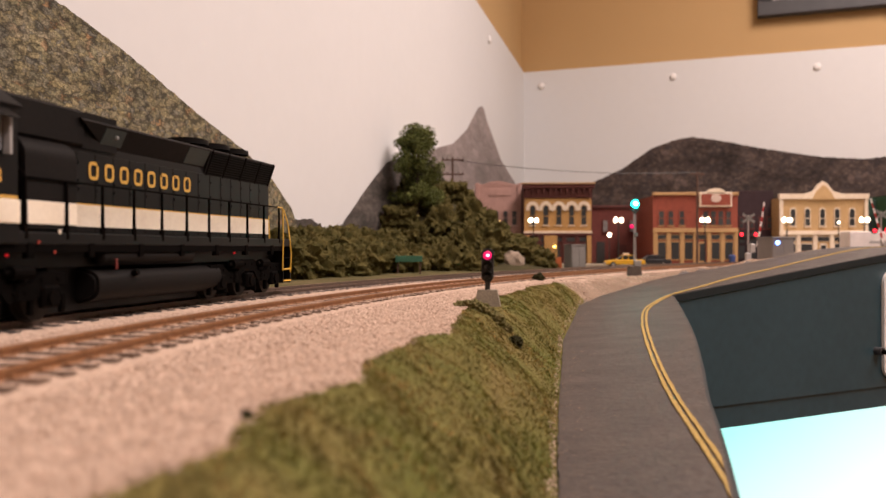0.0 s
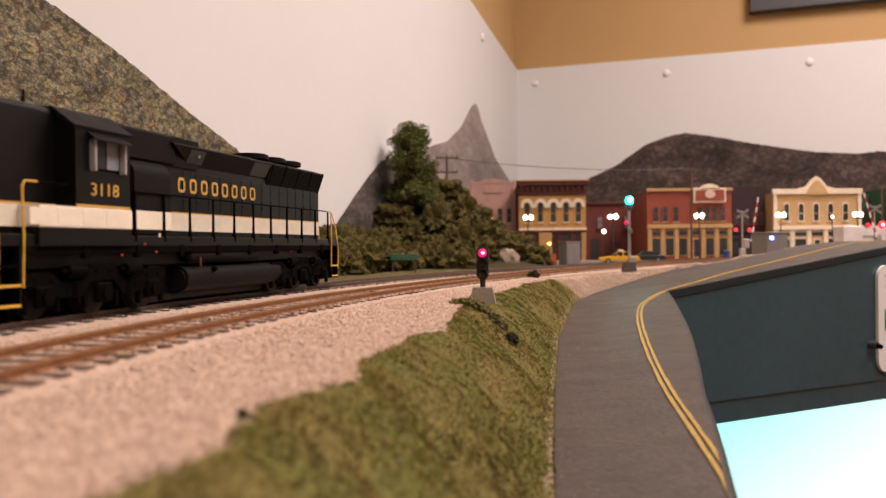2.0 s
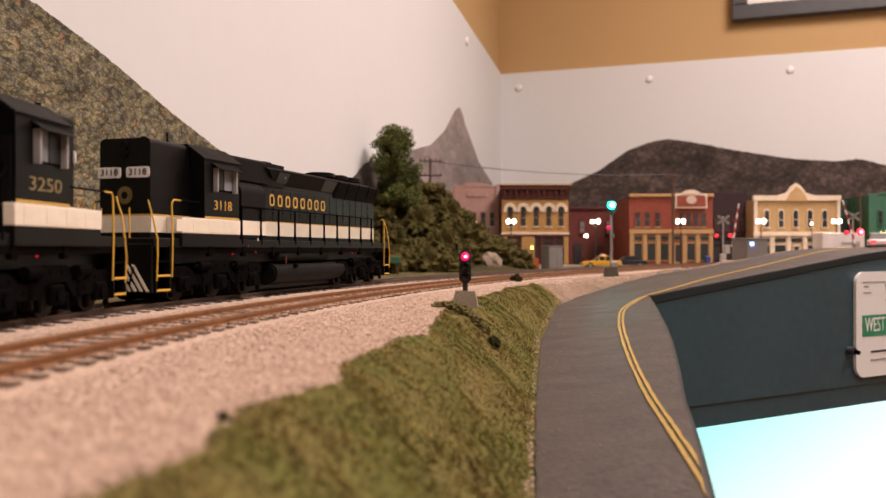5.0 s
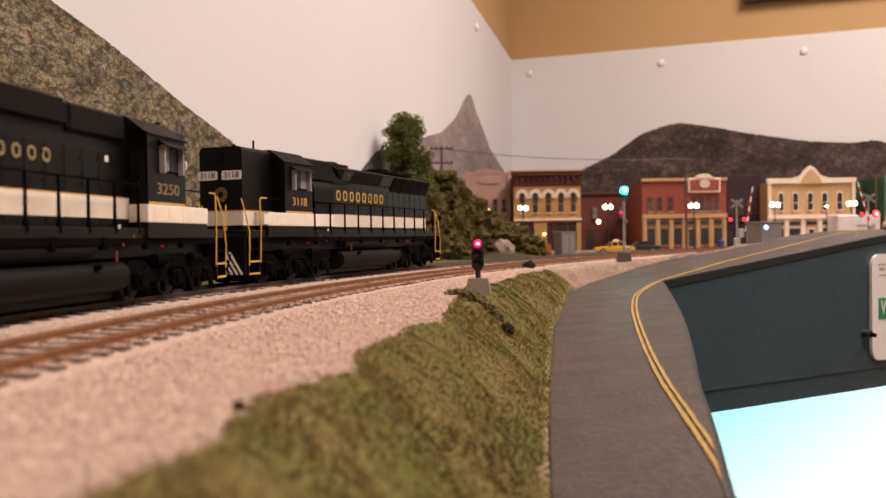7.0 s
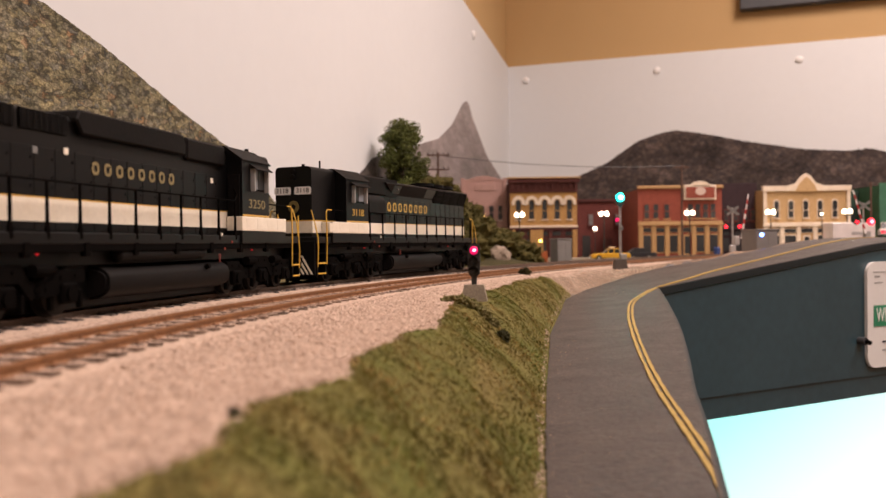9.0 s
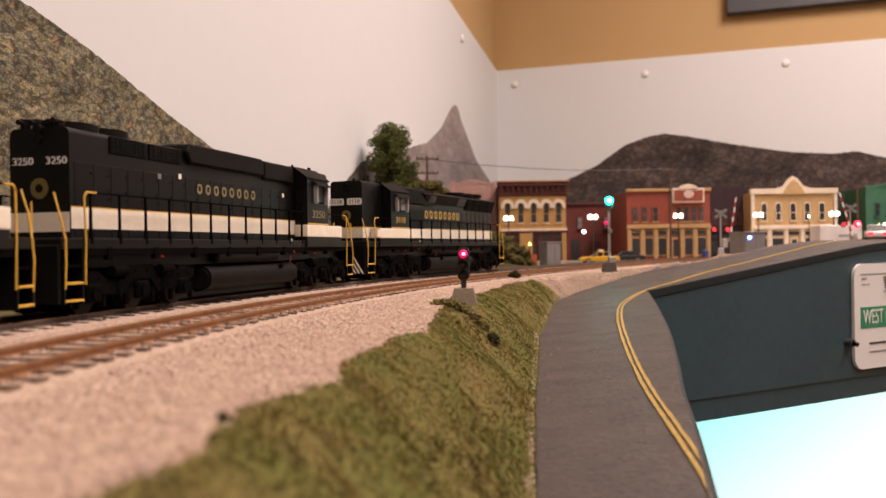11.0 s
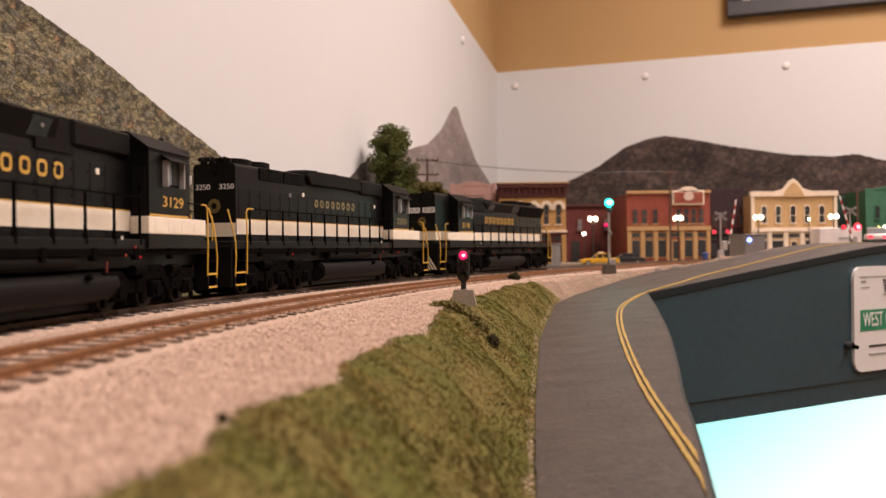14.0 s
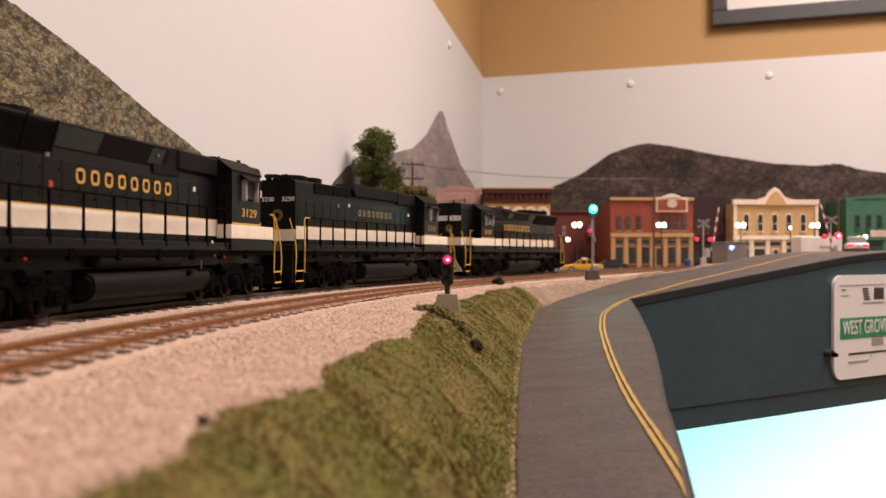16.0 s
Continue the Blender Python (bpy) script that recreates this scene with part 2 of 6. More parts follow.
M_CONC = material("tan_concrete", (0.27, 0.225, 0.165), 0.8, (0.23, 0.19, 0.14), 200, 0.5, 1200, 0.15, 0.3, 1200)
M_POLE = material("brown_pole", (0.085, 0.042, 0.028), 0.8, None, 200, 0.5, 900, 0.2, 0.2, 900)
M_BOXGREY = material("grey_cabinet_paint", (0.20, 0.19, 0.18), 0.55, (0.17, 0.16, 0.155), 100, 0.5, 900, 0.06, 0.05, 600)
M_SILVER = material("aluminium_paint", (0.45, 0.44, 0.43), 0.45, None, 100, 0.5, 900, 0.06, 0.05, 600, metal=0.4)
M_SIGN = material("white_sign_face", (0.80, 0.78, 0.76), 0.4, (0.77, 0.75, 0.73), 20, 0.6, 200, 0.01, 0.0)
M_GREEN = material("green_sign_band", (0.03, 0.27, 0.14), 0.4, None, 50, 0.6, 200, 0.02, 0.0)
M_INK = material("dark_ink", (0.05, 0.05, 0.055), 0.5, None, 50, 0.6, 200, 0.02, 0.0)
M_MIDINK = material("grey_ink", (0.35, 0.34, 0.33), 0.5, None, 50, 0.6, 200, 0.02, 0.0)
G_LAMP = glow("warm_lamp_glass", (1.0, 0.80, 0.58), 9.0)
G_RED = glow("red_signal_lens", (0.85, 0.008, 0.12), 1.0)
G_REDCORE = glow("bright_red_core", (1.0, 0.45, 0.65), 2.5)
G_RED2 = glow("red_crossing_lens", (1.0, 0.015, 0.03), 4.0)
G_GREEN = glow("green_signal_lens", (0.0015, 0.78, 0.62), 85.0)
G_GREENCORE = glow("green_signal_core", (0.6, 1.0, 0.95), 140.0)
G_BLUE = glow("blue_led", (0.12, 0.25, 1.0), 12.0)
G_YEL = glow("yellow_lamp", (1.0, 0.62, 0.12), 8.0)


def screen_glow():
    """A screen brighter and whiter towards one side, greenish blue towards the other."""
    m = glow("bright_screen", (1, 1, 1), 1.0)
    nt = m.node_tree
    co = nt.nodes.new("ShaderNodeTexCoord")
    mp = nt.nodes.new("ShaderNodeMapping")
    mp.inputs["Location"].default_value, mp.inputs["Scale"].default_value = (-0.62, 0, -0.40), (1.9, 0, -2.6)
    gr = nt.nodes.new("ShaderNodeTexGradient")
    mp2 = nt.nodes.new("ShaderNodeVectorMath")
    mp2.operation = "DOT_PRODUCT"
    mp2.inputs[1].default_value = (1, 0, 1)
    ramp = nt.nodes.new("ShaderNodeValToRGB")
    ramp.color_ramp.elements[0].color, ramp.color_ramp.elements[1].color = (0.42, 0.98, 0.90, 1), (1, 1, 1, 1)
    ramp.color_ramp.elements[1].position = 0.55
    nt.links.new(co.outputs["Object"], mp.inputs[0])
    nt.links.new(mp.outputs[0], mp2.inputs[0])
    nt.links.new(mp2.outputs["Value"], ramp.inputs[0])
    nt.nodes.remove(gr)
    b = nt.nodes["Principled BSDF"]
    nt.links.new(ramp.outputs[0], b.inputs["Emission Color"])
    b.inputs["Emission Strength"].default_value = 1.15
    return m


G_SCREEN = screen_glow()
G_DIMRED = glow("dim_red_led", (1.0, 0.02, 0.03), 0.4)


def glass(name, tint=(0.02, 0.022, 0.025), rough=0.08):
    return material(name, tint, rough, tint, 50, 0.5, 100, 0.05, 0.0)


M_PANE = glass("dark_window_glass", rough=0.38)
M_CABDARK = glass("dark_cab_glazing", (0.012, 0.012, 0.013), 0.45)
# pale grey-blue glazing: a light reflection painted into the pane colour
M_CABREFLECT = material("cab_glazing_painted_reflection", (0.22, 0.235, 0.26), 0.4, (0.15, 0.16, 0.18), 80, 0.5, 200, 0.1, 0.0)

# ---- room ----
CORNER = Vector((0.1476, 2.1, 0))
R_DIR = Vector((0.948, -0.319, 0)).normalized()
L_DIR = Vector((-0.207, -0.978, 0)).normalized()
R_NRM = Vector((-R_DIR.y, R_DIR.x, 0)) * -1.0   # into the room
L_NRM = Vector((-L_DIR.y, L_DIR.x, 0))
TOP = 0.469
FLOOR = -1.15


def slab(name, origin, along, normal, d0, d1, z0, z1, thick, mat, label="", kind="structure", category="wall"):
    """An upright slab: its face lies on the line, its thickness goes away from the room."""
    bm = fresh()
    span(bm, d0, d1, -thick, 0, z0, z1)
    m = Matrix(((along.x, normal.x, 0, origin.x), (along.y, normal.y, 0, origin.y), (0, 0, 1, 0), (0, 0, 0, 1)))
    ob = part(name, bm, mat)
    ob.matrix_basis = m
    return tagged(ob, label, category, kind=kind)


slab("wall_north", CORNER - R_NRM * 0.006, R_DIR, R_NRM, -0.2, 3.2, FLOOR, CEILING, 0.1, M_WALL, "plain tan painted wall above the layout")
slab("wall_west", CORNER - L_NRM * 0.006, L_DIR, L_NRM, -0.2, 4.6, FLOOR, CEILING, 0.1, M_WALL, "plain tan painted wall beside the layout")
far = CORNER + R_DIR * 3.1
near = CORNER + L_DIR * 4.5
slab("wall_east", far, Vector((L_DIR.x, L_DIR.y, 0)), -R_DIR, -0.3, 4.8, FLOOR, CEILING, 0.1, M_WALL, "plain tan painted wall")
slab("wall_south", near, R_DIR, -R_NRM, -0.3, 4.2, FLOOR, CEILING, 0.1, M_WALL, "plain tan painted wall")
bm = fresh()
span(bm, -2.2, 4.5, -3.6, 3.2, CEILING, CEILING + 0.1)
tagged(part("ceiling", bm, M_CEIL), "white painted ceiling", "ceiling", kind="structure")
bm = fresh()
span(bm, -2.2, 4.5, -3.6, 3.2, FLOOR - 0.1, FLOOR)
tagged(part("floor", bm, M_CARPET), "grey carpet floor far below the layout", "floor", kind="structure")
slab("backdrop_panel_north", CORNER, R_DIR, R_NRM, 0.0, 2.6, -0.25, TOP, 0.005, M_BACK, "white backdrop sheet fixed on the wall with buttons")
slab("backdrop_panel_west", CORNER, L_DIR, L_NRM, 0.0, 3.6, -0.25, TOP, 0.005, M_BACK, "white backdrop sheet fixed on the wall with buttons")


def ridge_at(rows, d):
    for (a, za), (b, zb) in zip(rows, rows[1:]):
        if a <= d <= b:
            k = (d - a) / (b - a)
            return za + (zb - za) * k
    return rows[0][1] if d < rows[0][0] else rows[-1][1]


def cutout(name, origin, along, normal, rows, base, mat, label, rough, off, step=0.003):
    """A paper cut-out mountain fixed flat on the backdrop, with a ragged outline of tree tops."""
    bm = fresh()
    n = int((rows[-1][0] - rows[0][0]) / step)
    pts = []
    for i in range(n + 1):
        d = rows[0][0] + (rows[-1][0] - rows[0][0]) * i / n
        z = ridge_at(rows, d) + rough * (noise.noise((d * 130, 3.1, off * 900)) + 0.6 * noise.noise((d * 420, 1.7, off * 900)))
        pts.append((d, max(z, base + 0.001)))
    prism(bm, [(rows[0][0], base)] + pts + [(rows[-1][0], base)], off - 0.0003, off)
    m = Matrix(((along.x, normal.x, 0, origin.x), (along.y, normal.y, 0, origin.y), (0, 0, 1, 0), (0, 0, 0, 1)))
    ob = part(name, bm, mat)
    ob.matrix_basis = m
    return tagged(ob, label, "backdrop", kind="structure")


cutout("backdrop_hill", CORNER, R_DIR, R_NRM, [(0.02, 0.10), (0.109, 0.155), (0.166, 0.178), (0.25, 0.215), (0.318, 0.261), (0.372, 0.279), (0.411, 0.285), (0.463, 0.276), (0.565, 0.251), (0.687, 0.227), (0.781, 0.218), (0.827, 0.222), (0.882, 0.205), (1.1, 0.17), (1.5, 0.12)],
       -0.05, M_HILL, "dark brown wooded hill printed on the backdrop", 0.002, 0.0012)
cutout("backdrop_peak", CORNER, L_DIR, L_NRM, [(0.05, 0.12), (0.155, 0.174), (0.357, 0.207), (0.42, 0.23), (0.523, 0.266), (0.545, 0.28), (0.569, 0.286), (0.60, 0.28), (0.634, 0.264), (0.709, 0.223), (0.817, 0.185), (0.911, 0.168), (0.97, 0.155), (1.2, 0.06)],
       -0.05, M_PEAKP, "pale grey pointed peak printed on the backdrop", 0.0012, 0.0010)
cutout("backdrop_crag", CORNER, L_DIR, L_NRM, [(0.80, 0.09), (0.928, 0.143), (1.021, 0.138), (1.10, 0.132), (1.138, 0.126), (1.171, 0.118), (1.234, 0.087), (1.296, 0.053), (1.324, 0.038), (1.345, 0.0)],
       -0.05, M_ROCKP, "grey rounded crag printed on the backdrop", 0.001, 0.0014)
cutout("backdrop_rocks", CORNER, L_DIR, L_NRM, [(1.30, 0.0), (1.334, 0.027), (1.356, 0.036), (1.397, 0.046), (1.42, 0.043), (1.44, 0.046), (1.467, 0.062), (1.49, 0.06), (1.56, 0.04)],
       -0.05, M_ROCKP, "low grey rocks printed on the backdrop", 0.0012, 0.0018)
cutout("backdrop_forest", CORNER, L_DIR, L_NRM, [(1.425, 0.035), (1.438, 0.052), (1.481, 0.077), (1.528, 0.093), (1.591, 0.109), (1.653, 0.127), (1.679, 0.134), (1.72, 0.143), (1.744, 0.146), (1.80, 0.153), (2.0, 0.17), (2.4, 0.16)],
       -0.05, M_FOREST, "steep autumn forest hillside printed on the backdrop", 0.0009, 0.0022, 0.0012)


def fix_button(origin, along, normal, d, z):
    bm = fresh()
    ball(bm, (0, 0, 0), 0.0085, 3, (1, 0.45, 1))
    ob = part("backdrop_button", bm, M_SIGN, smooth=True)
    m = Matrix(((along.x, normal.x, 0, 0), (along.y, normal.y, 0, 0), (0, 0, 1, 0), (0, 0, 0, 1)))
    p = origin + along * d + normal * 0.0015
    ob.matrix_basis = Matrix.Translation((p.x, p.y, z)) @ m
    tagged(ob, "round white plastic button holding the backdrop", "button", "backdrop buttons")


for d in (0.046, 0.369, 0.684, 1.0):
    fix_button(CORNER, R_DIR, R_NRM, d, 0.431)
for d in (0.498, 0.85):
    fix_button(CORNER, L_DIR, L_NRM, d, 0.429)

# framed picture on the tan wall
pic = thing("picture_frame", "black framed picture with white mat hanging on tan wall", "picture")
pic.matrix_basis = Matrix(((R_DIR.x, R_NRM.x, 0, CORNER.x), (R_DIR.y, R_NRM.y, 0, CORNER.y), (0, 0, 1, 0), (0, 0, 0, 1)))
X0, X1, Z0, Z1, FW = 0.557, 1.30, 0.552, 1.05, 0.034
for a, b, c, d in ((X0, X1, Z0, Z0 + FW), (X0, X1, Z1 - FW, Z1), (X0, X0 + FW, Z0 + FW, Z1 - FW), (X1 - FW, X1, Z0 + FW, Z1 - FW)):
    part("frame_rail", span(fresh(), a, b, -0.006, 0.022, c, d, 0.002), M_INK, pic)
part("mat_board", span(fresh(), X0 + FW, X1 - FW, -0.006, 0.008, Z0 + FW, Z1 - FW), M_SIGN, pic, "white mat board")
part("print", span(fresh(), X0 + 0.1, X1 - 0.1, 0.008, 0.009, Z0 + 0.1, Z1 - 0.1), M_BOXGREY, pic)

# ---- line of the track ----
def bend(s):
    return min(1.06, max(0.36, 0.7685 - 1.1594 * s))


S0, DS = -0.62, 0.002
LINE = []
for way in (-1, 1):
    x, y, h, s = -0.0778, 0.4030, 0.310, 0.0
    rows = []
    while (s > S0) if way < 0 else (s < 1.5):
        rows.append((s, x, y, h))
        x, y = x + way * DS * math.sin(h), y + way * DS * math.cos(h)
        h += way * DS * bend(s)
        s += way * DS
    LINE = rows[::-1] + LINE if way < 0 else LINE[:-1] + rows
LINE = np.array(LINE)


def on_line(s, off=0.0):
    """The place and heading at the length s along the far track; off metres to its right."""
    x, y, h = (float(np.interp(s, LINE[:, 0], LINE[:, i])) for i in (1, 2, 3))
    return x + off * math.cos(h), y - off * math.sin(h), h


SPACING = 0.0505


def curve(rows):
    a = np.array(rows)
    return lambda v: np.interp(v, a[:, 0], a[:, 1])


road_left = curve([(-0.1, 0.0), (0.1, 0.012), (0.1805, 0.0203), (0.215, 0.0239), (0.28, 0.0317), (0.3415, 0.0398), (0.40, 0.0474), (0.4465, 0.0567), (0.4785, 0.0630), (0.5295, 0.0725),
                   (0.572, 0.090), (0.6015, 0.1090), (0.623, 0.1272), (0.644, 0.1448), (0.666, 0.1681), (0.68, 0.20), (0.70, 0.24), (0.75, 0.31), (0.85, 0.44), (1.0, 0.64), (2.3, 2.4)])
edge_right = curve([(-0.1, 0.0), (0.06, 0.031), (0.173, 0.0564), (0.2045, 0.0639), (0.231, 0.0698), (0.2645, 0.0768), (0.3095, 0.0882), (0.373, 0.1032), (0.416, 0.1122), (0.4835, 0.1254), (0.553, 0.138), (0.68, 0.367), (2.3, 3.29)])
bank_top = curve([(-0.1, -0.05), (0.0735, -0.0306), (0.093, -0.0285), (0.114, -0.0263), (0.1355, -0.0209), (0.1735, -0.0172), (0.20, -0.0116), (0.2175, -0.0051), (0.2845, -0.0015), (0.328, 0.005), (0.3865, 0.0176), (0.4705, 0.0376), (0.5505, 0.062), (0.58, 0.078), (0.62, 0.10), (0.66, 0.138), (0.70, 0.20), (0.75, 0.27), (0.85, 0.40), (1.0, 0.60), (2.3, 2.3)])


def road_z(x, y):
    p = (x - 0.138) * 0.874 + (y - 0.553) * 0.485
    z = -0.0125 + np.where(p > 0, 0.12, 0.085) * p
    return np.where(z < 0.012, z, 0.012 + 0.009 * np.tanh((z - 0.012) / 0.009))


def wob(x, y, k, seed=0.0):
    return noise.noise((x * k, y * k, seed))


def ground_z(x, y):
    """Height of the modelled ground, and which cover it has: 0 ballast, 1 bank, 2 under the road, 3 scrub, 4 town."""
    r, b, e = float(road_left(y)), float(bank_top(y)), float(edge_right(y))
    i = int(np.argmin((LINE[:, 1] - x) ** 2 + (LINE[:, 2] - y) ** 2))
    s, lx, ly, h = LINE[i]
    d = (x - lx) * math.cos(h) - (y - ly) * math.sin(h)
    b += 0.004 * wob(x, y, 40, 5.0)
    if x >= r - 0.0005:
        return float(road_z(x, y)) - 0.002, 2
    if x > b:
        k = (x - b) / max(r - b, 1e-4)
        z = -0.0035 + (float(road_z(r, y)) + 0.0003 + 0.0035) * k ** 1.15
        bulge = min(1, (r - b) * 25) * math.sin(math.pi * min(max(k, 0), 1))
        z += bulge * (0.0035 + 0.0055 * wob(x, y, 32) + 0.0032 * wob(x, y, 85) + 0.0012 * wob(x, y, 200))
        return z, (1 if y < 0.54 + 0.02 * wob(x, y, 60, 2.0) else 5)
    if d > -0.024:
        near = min(abs(d), abs(d - SPACING))
        z = (-0.0030 if near > 0.0175 else -0.0020 - 0.0010 * max(0.0, near - 0.0150) / 0.0025) + 0.0003 * wob(x, y, 150) - 0.00002 * max(0, d - SPACING) * 1000 * 0.5
        return z, (0 if s < 0.62 else 4)
    z = -0.0036 + 0.0012 * wob(x, y, 60) - 0.0015 * min(1, (-d - 0.024) / 0.05)
    return z - (0.0 if y < 1 else 0.001), (3 if y < 1.05 or d < -0.15 else 4)


def ground_sheet():
    ys = [-0.1]
    while ys[-1] < 2.25:
        ys.append(ys[-1] + max(0.0025, 0.011 * abs(ys[-1])))
    nu = 230
    verts, faces, cover = [], [], []
    for y in ys:
        lx = CORNER.x + (y - CORNER.y) * L_DIR.x / L_DIR.y if y < 2.1 else CORNER.x
        x0, x1 = lx - 0.003, min(float(edge_right(y)) - 0.0015, 2.4)
        for j in range(nu + 1):
            u = j / nu
            x = x0 + (x1 - x0) * (u if y > 0.8 else 1 - (1 - u) ** 1.5)
            z, c = ground_z(x, y)
            verts.append((x, y, z))
            cover.append(c)
    for i in range(len(ys) - 1):
        for j in range(nu):
            a = i * (nu + 1) + j
            faces.append((a, a + 1, a + nu + 2, a + nu + 1))
    me = bpy.data.meshes.new("ground")
    me.from_pydata(verts, [], faces)
    for m in (M_BALLAST, M_SOIL, M_ROAD, M_SCRUB, M_TOWN, M_DIRT):
        me.materials.append(m)
    me.polygons.foreach_set("material_index", [cover[f[0]] for f in faces])
    me.polygons.foreach_set("use_smooth", [True] * len(faces))
    return tagged(new("ground", me), "modelled ground of pale ballast, turf and street", "ground", kind="structure")


M_SCRUB = material("scrub_ground", (0.085, 0.078, 0.032), 0.95, (0.15, 0.12, 0.06), 40, 0.4, 900, 0.4, 0.8, 800, spec=0.1)
M_DIRT = material("pinkish_dirt", (0.28, 0.20, 0.145), 0.95, (0.22, 0.158, 0.112), 70, 0.5, 900, 0.25, 0.7, 900, spec=0.15)
M_TOWN = material("town_street", (0.20, 0.165, 0.14), 0.9, (0.15, 0.125, 0.105), 25, 0.5, 500, 0.15, 0.3, 500)
ground_sheet()


def ribbon(name, rows, thick, mat, label, category, kind=""):
    """Rows of places across a strip, joined into a sheet with thickness."""
    n = len(rows[0])
    verts = [p for r in rows for p in r] + [(p[0], p[1], p[2] - thick) for r in rows for p in r]
    k = len(rows) * n
    faces = []
    for i in range(len(rows) - 1):
        for j in range(n - 1):
            a = i * n + j
            faces += [(a, a + 1, a + n + 1, a + n), (k + a, k + a + n, k + a + n + 1, k + a + 1)]
        for a in (i * n, i * n + n - 1):
            faces.append((a, a + n, k + a + n, k + a) if a == i * n else (a + n, a, k + a, k + a + n))
    ob = part(name, (verts, [], faces), mat, smooth=True)
    return tagged(ob, label, category, kind=kind)


def road_sheet():
    rows = []
    for i in range(150):
        y = 0.03 + 1.1 * (i / 149) ** 1.3
        a, b = float(road_left(y)), float(edge_right(y))
        a += 0.0006 * wob(y, 0, 120, 2.0)
        b = min(b, a + 0.9)
        rows.append([(a + (b - a) * j / 20, y, float(road_z(a + (b - a) * j / 20, y)) + 0.0002 * wob(a + (b - a) * j / 20, y, 60, 9.0)) for j in range(21)])
    ribbon("road", rows, 0.002, M_ROAD, "smooth grey model road climbing along layout edge", "road", "structure")


road_sheet()


def smooth_line(pts, n):
    """Points along a smooth curve through the given ones."""
    p = [Vector(q) for q in pts]
    p = [2 * p[0] - p[1]] + p + [2 * p[-1] - p[-2]]
    out = []
    for i in range(1, len(p) - 2):
        for j in range(n):
            t = j / n
            out.append(0.5 * (2 * p[i] + (p[i + 1] - p[i - 1]) * t + (2 * p[i - 1] - 5 * p[i] + 4 * p[i + 1] - p[i + 2]) * t * t
                              + (3 * p[i] - p[i - 1] - 3 * p[i + 1] + p[i + 2]) * t ** 3))
    return out + [p[-2]]


def centre_stripe(shift, seed):
    pts = smooth_line([(0.052, 0.13, 0), (0.0589, 0.186, 0), (0.0626, 0.221, 0), (0.0673, 0.268, 0), (0.0752, 0.3265, 0), (0.0856, 0.3905, 0), (0.0943, 0.437, 0), (0.105, 0.482, 0), (0.1173, 0.514, 0), (0.1335, 0.546, 0),
                       (0.1485, 0.5640, 0), (0.1663, 0.5800, 0), (0.196, 0.6095, 0), (0.2496, 0.651, 0), (0.3203, 0.708, 0), (0.42, 0.79, 0), (0.52, 0.87, 0)], 12)
    rows = []
    for i, p in enumerate(pts):
        t = (pts[min(i + 1, len(pts) - 1)] - pts[max(i - 1, 0)]).normalized()
        nrm = Vector((t.y, -t.x, 0))
        w = 0.00062 + 0.00026 * wob(p.x, p.y, 300, seed) + 0.00016 * wob(p.x, p.y, 900, seed)
        o = shift + 0.00025 * wob(p.x, p.y, 200, seed + 4)
        row = []
        for k in (-1, 1):
            q = p + nrm * (o + k * w)
            q.x = min(q.x, float(edge_right(q.y)) - 0.001)
            row.append((q.x, q.y, float(road_z(q.x, q.y)) + 0.0005))
        rows.append(row)
    ribbon("road_marking", rows, 0.0004, M_YELLOW, "hand-painted yellow centre line on grey road", "road marking", "structure")


centre_stripe(-0.00105, 1.0)
centre_stripe(0.00105, 7.0)


# ---- fascia ----
E_DIR = Vector((0.8745, 0.485, 0))
E_NRM = Vector((0.485, -0.8745, 0))
E_ORG = Vector((0.138, 0.553, 0))
FAS_LOW = -0.1070


def fascia():
    th = thing("layout_fascia", "dark teal painted hardboard fascia along layout edge", "fascia", kind="structure")
    pts = [(float(edge_right(y)), y) for y in np.linspace(-0.05, 0.553, 40)] + [tuple((E_ORG + E_DIR * d)[:2]) for d in np.linspace(0.02, 1.8, 60)]
    for nm, lo, mat, out, inn in (("fascia_cap", 0.0, M_FASCIA2, 0.0011, -0.002), ("fascia_board", FAS_LOW + 0.0160, M_FASCIA, 0.0, -0.005), ("fascia_trim", FAS_LOW, M_FASCIA, -0.0012, -0.012)):
        verts, faces = [], []
        for i, p in enumerate(pts):
            a, b = Vector(pts[max(i - 1, 0)]), Vector(pts[min(i + 1, len(pts) - 1)])
            t = (b - a).normalized()
            nn = Vector((t.y, -t.x))
            hi = FAS_LOW + 0.0160 if nm == "fascia_trim" else float(road_z(p[0], p[1])) - (0.0005 if nm == "fascia_cap" else 0.006)
            lo = hi - 0.0048 if nm == "fascia_cap" else lo
            for o in (out, inn):
                q = Vector(p) + nn * o
                verts += [(q.x, q.y, lo), (q.x, q.y, hi)]
            if i:
                k = 4 * i
                faces += [(k - 4, k, k + 1, k - 3), (k - 2, k - 1, k + 3, k + 2), (k - 3, k + 1, k + 3, k - 1), (k - 4, k - 2, k + 2, k)]
        part(nm, (verts, [], faces), mat, th)
    m = Matrix(((E_DIR.x, E_NRM.x, 0, E_ORG.x), (E_DIR.y, E_NRM.y, 0, E_ORG.y), (0, 0, 1, 0), (0, 0, 0, 1)))
    return th, m


FASCIA, M_EDGE = fascia()

# sign on the fascia: local x along the fascia, y out of it, z up
sign = thing("station_sign", "white rounded station sign with green name band on fascia", "sign", M_EDGE)


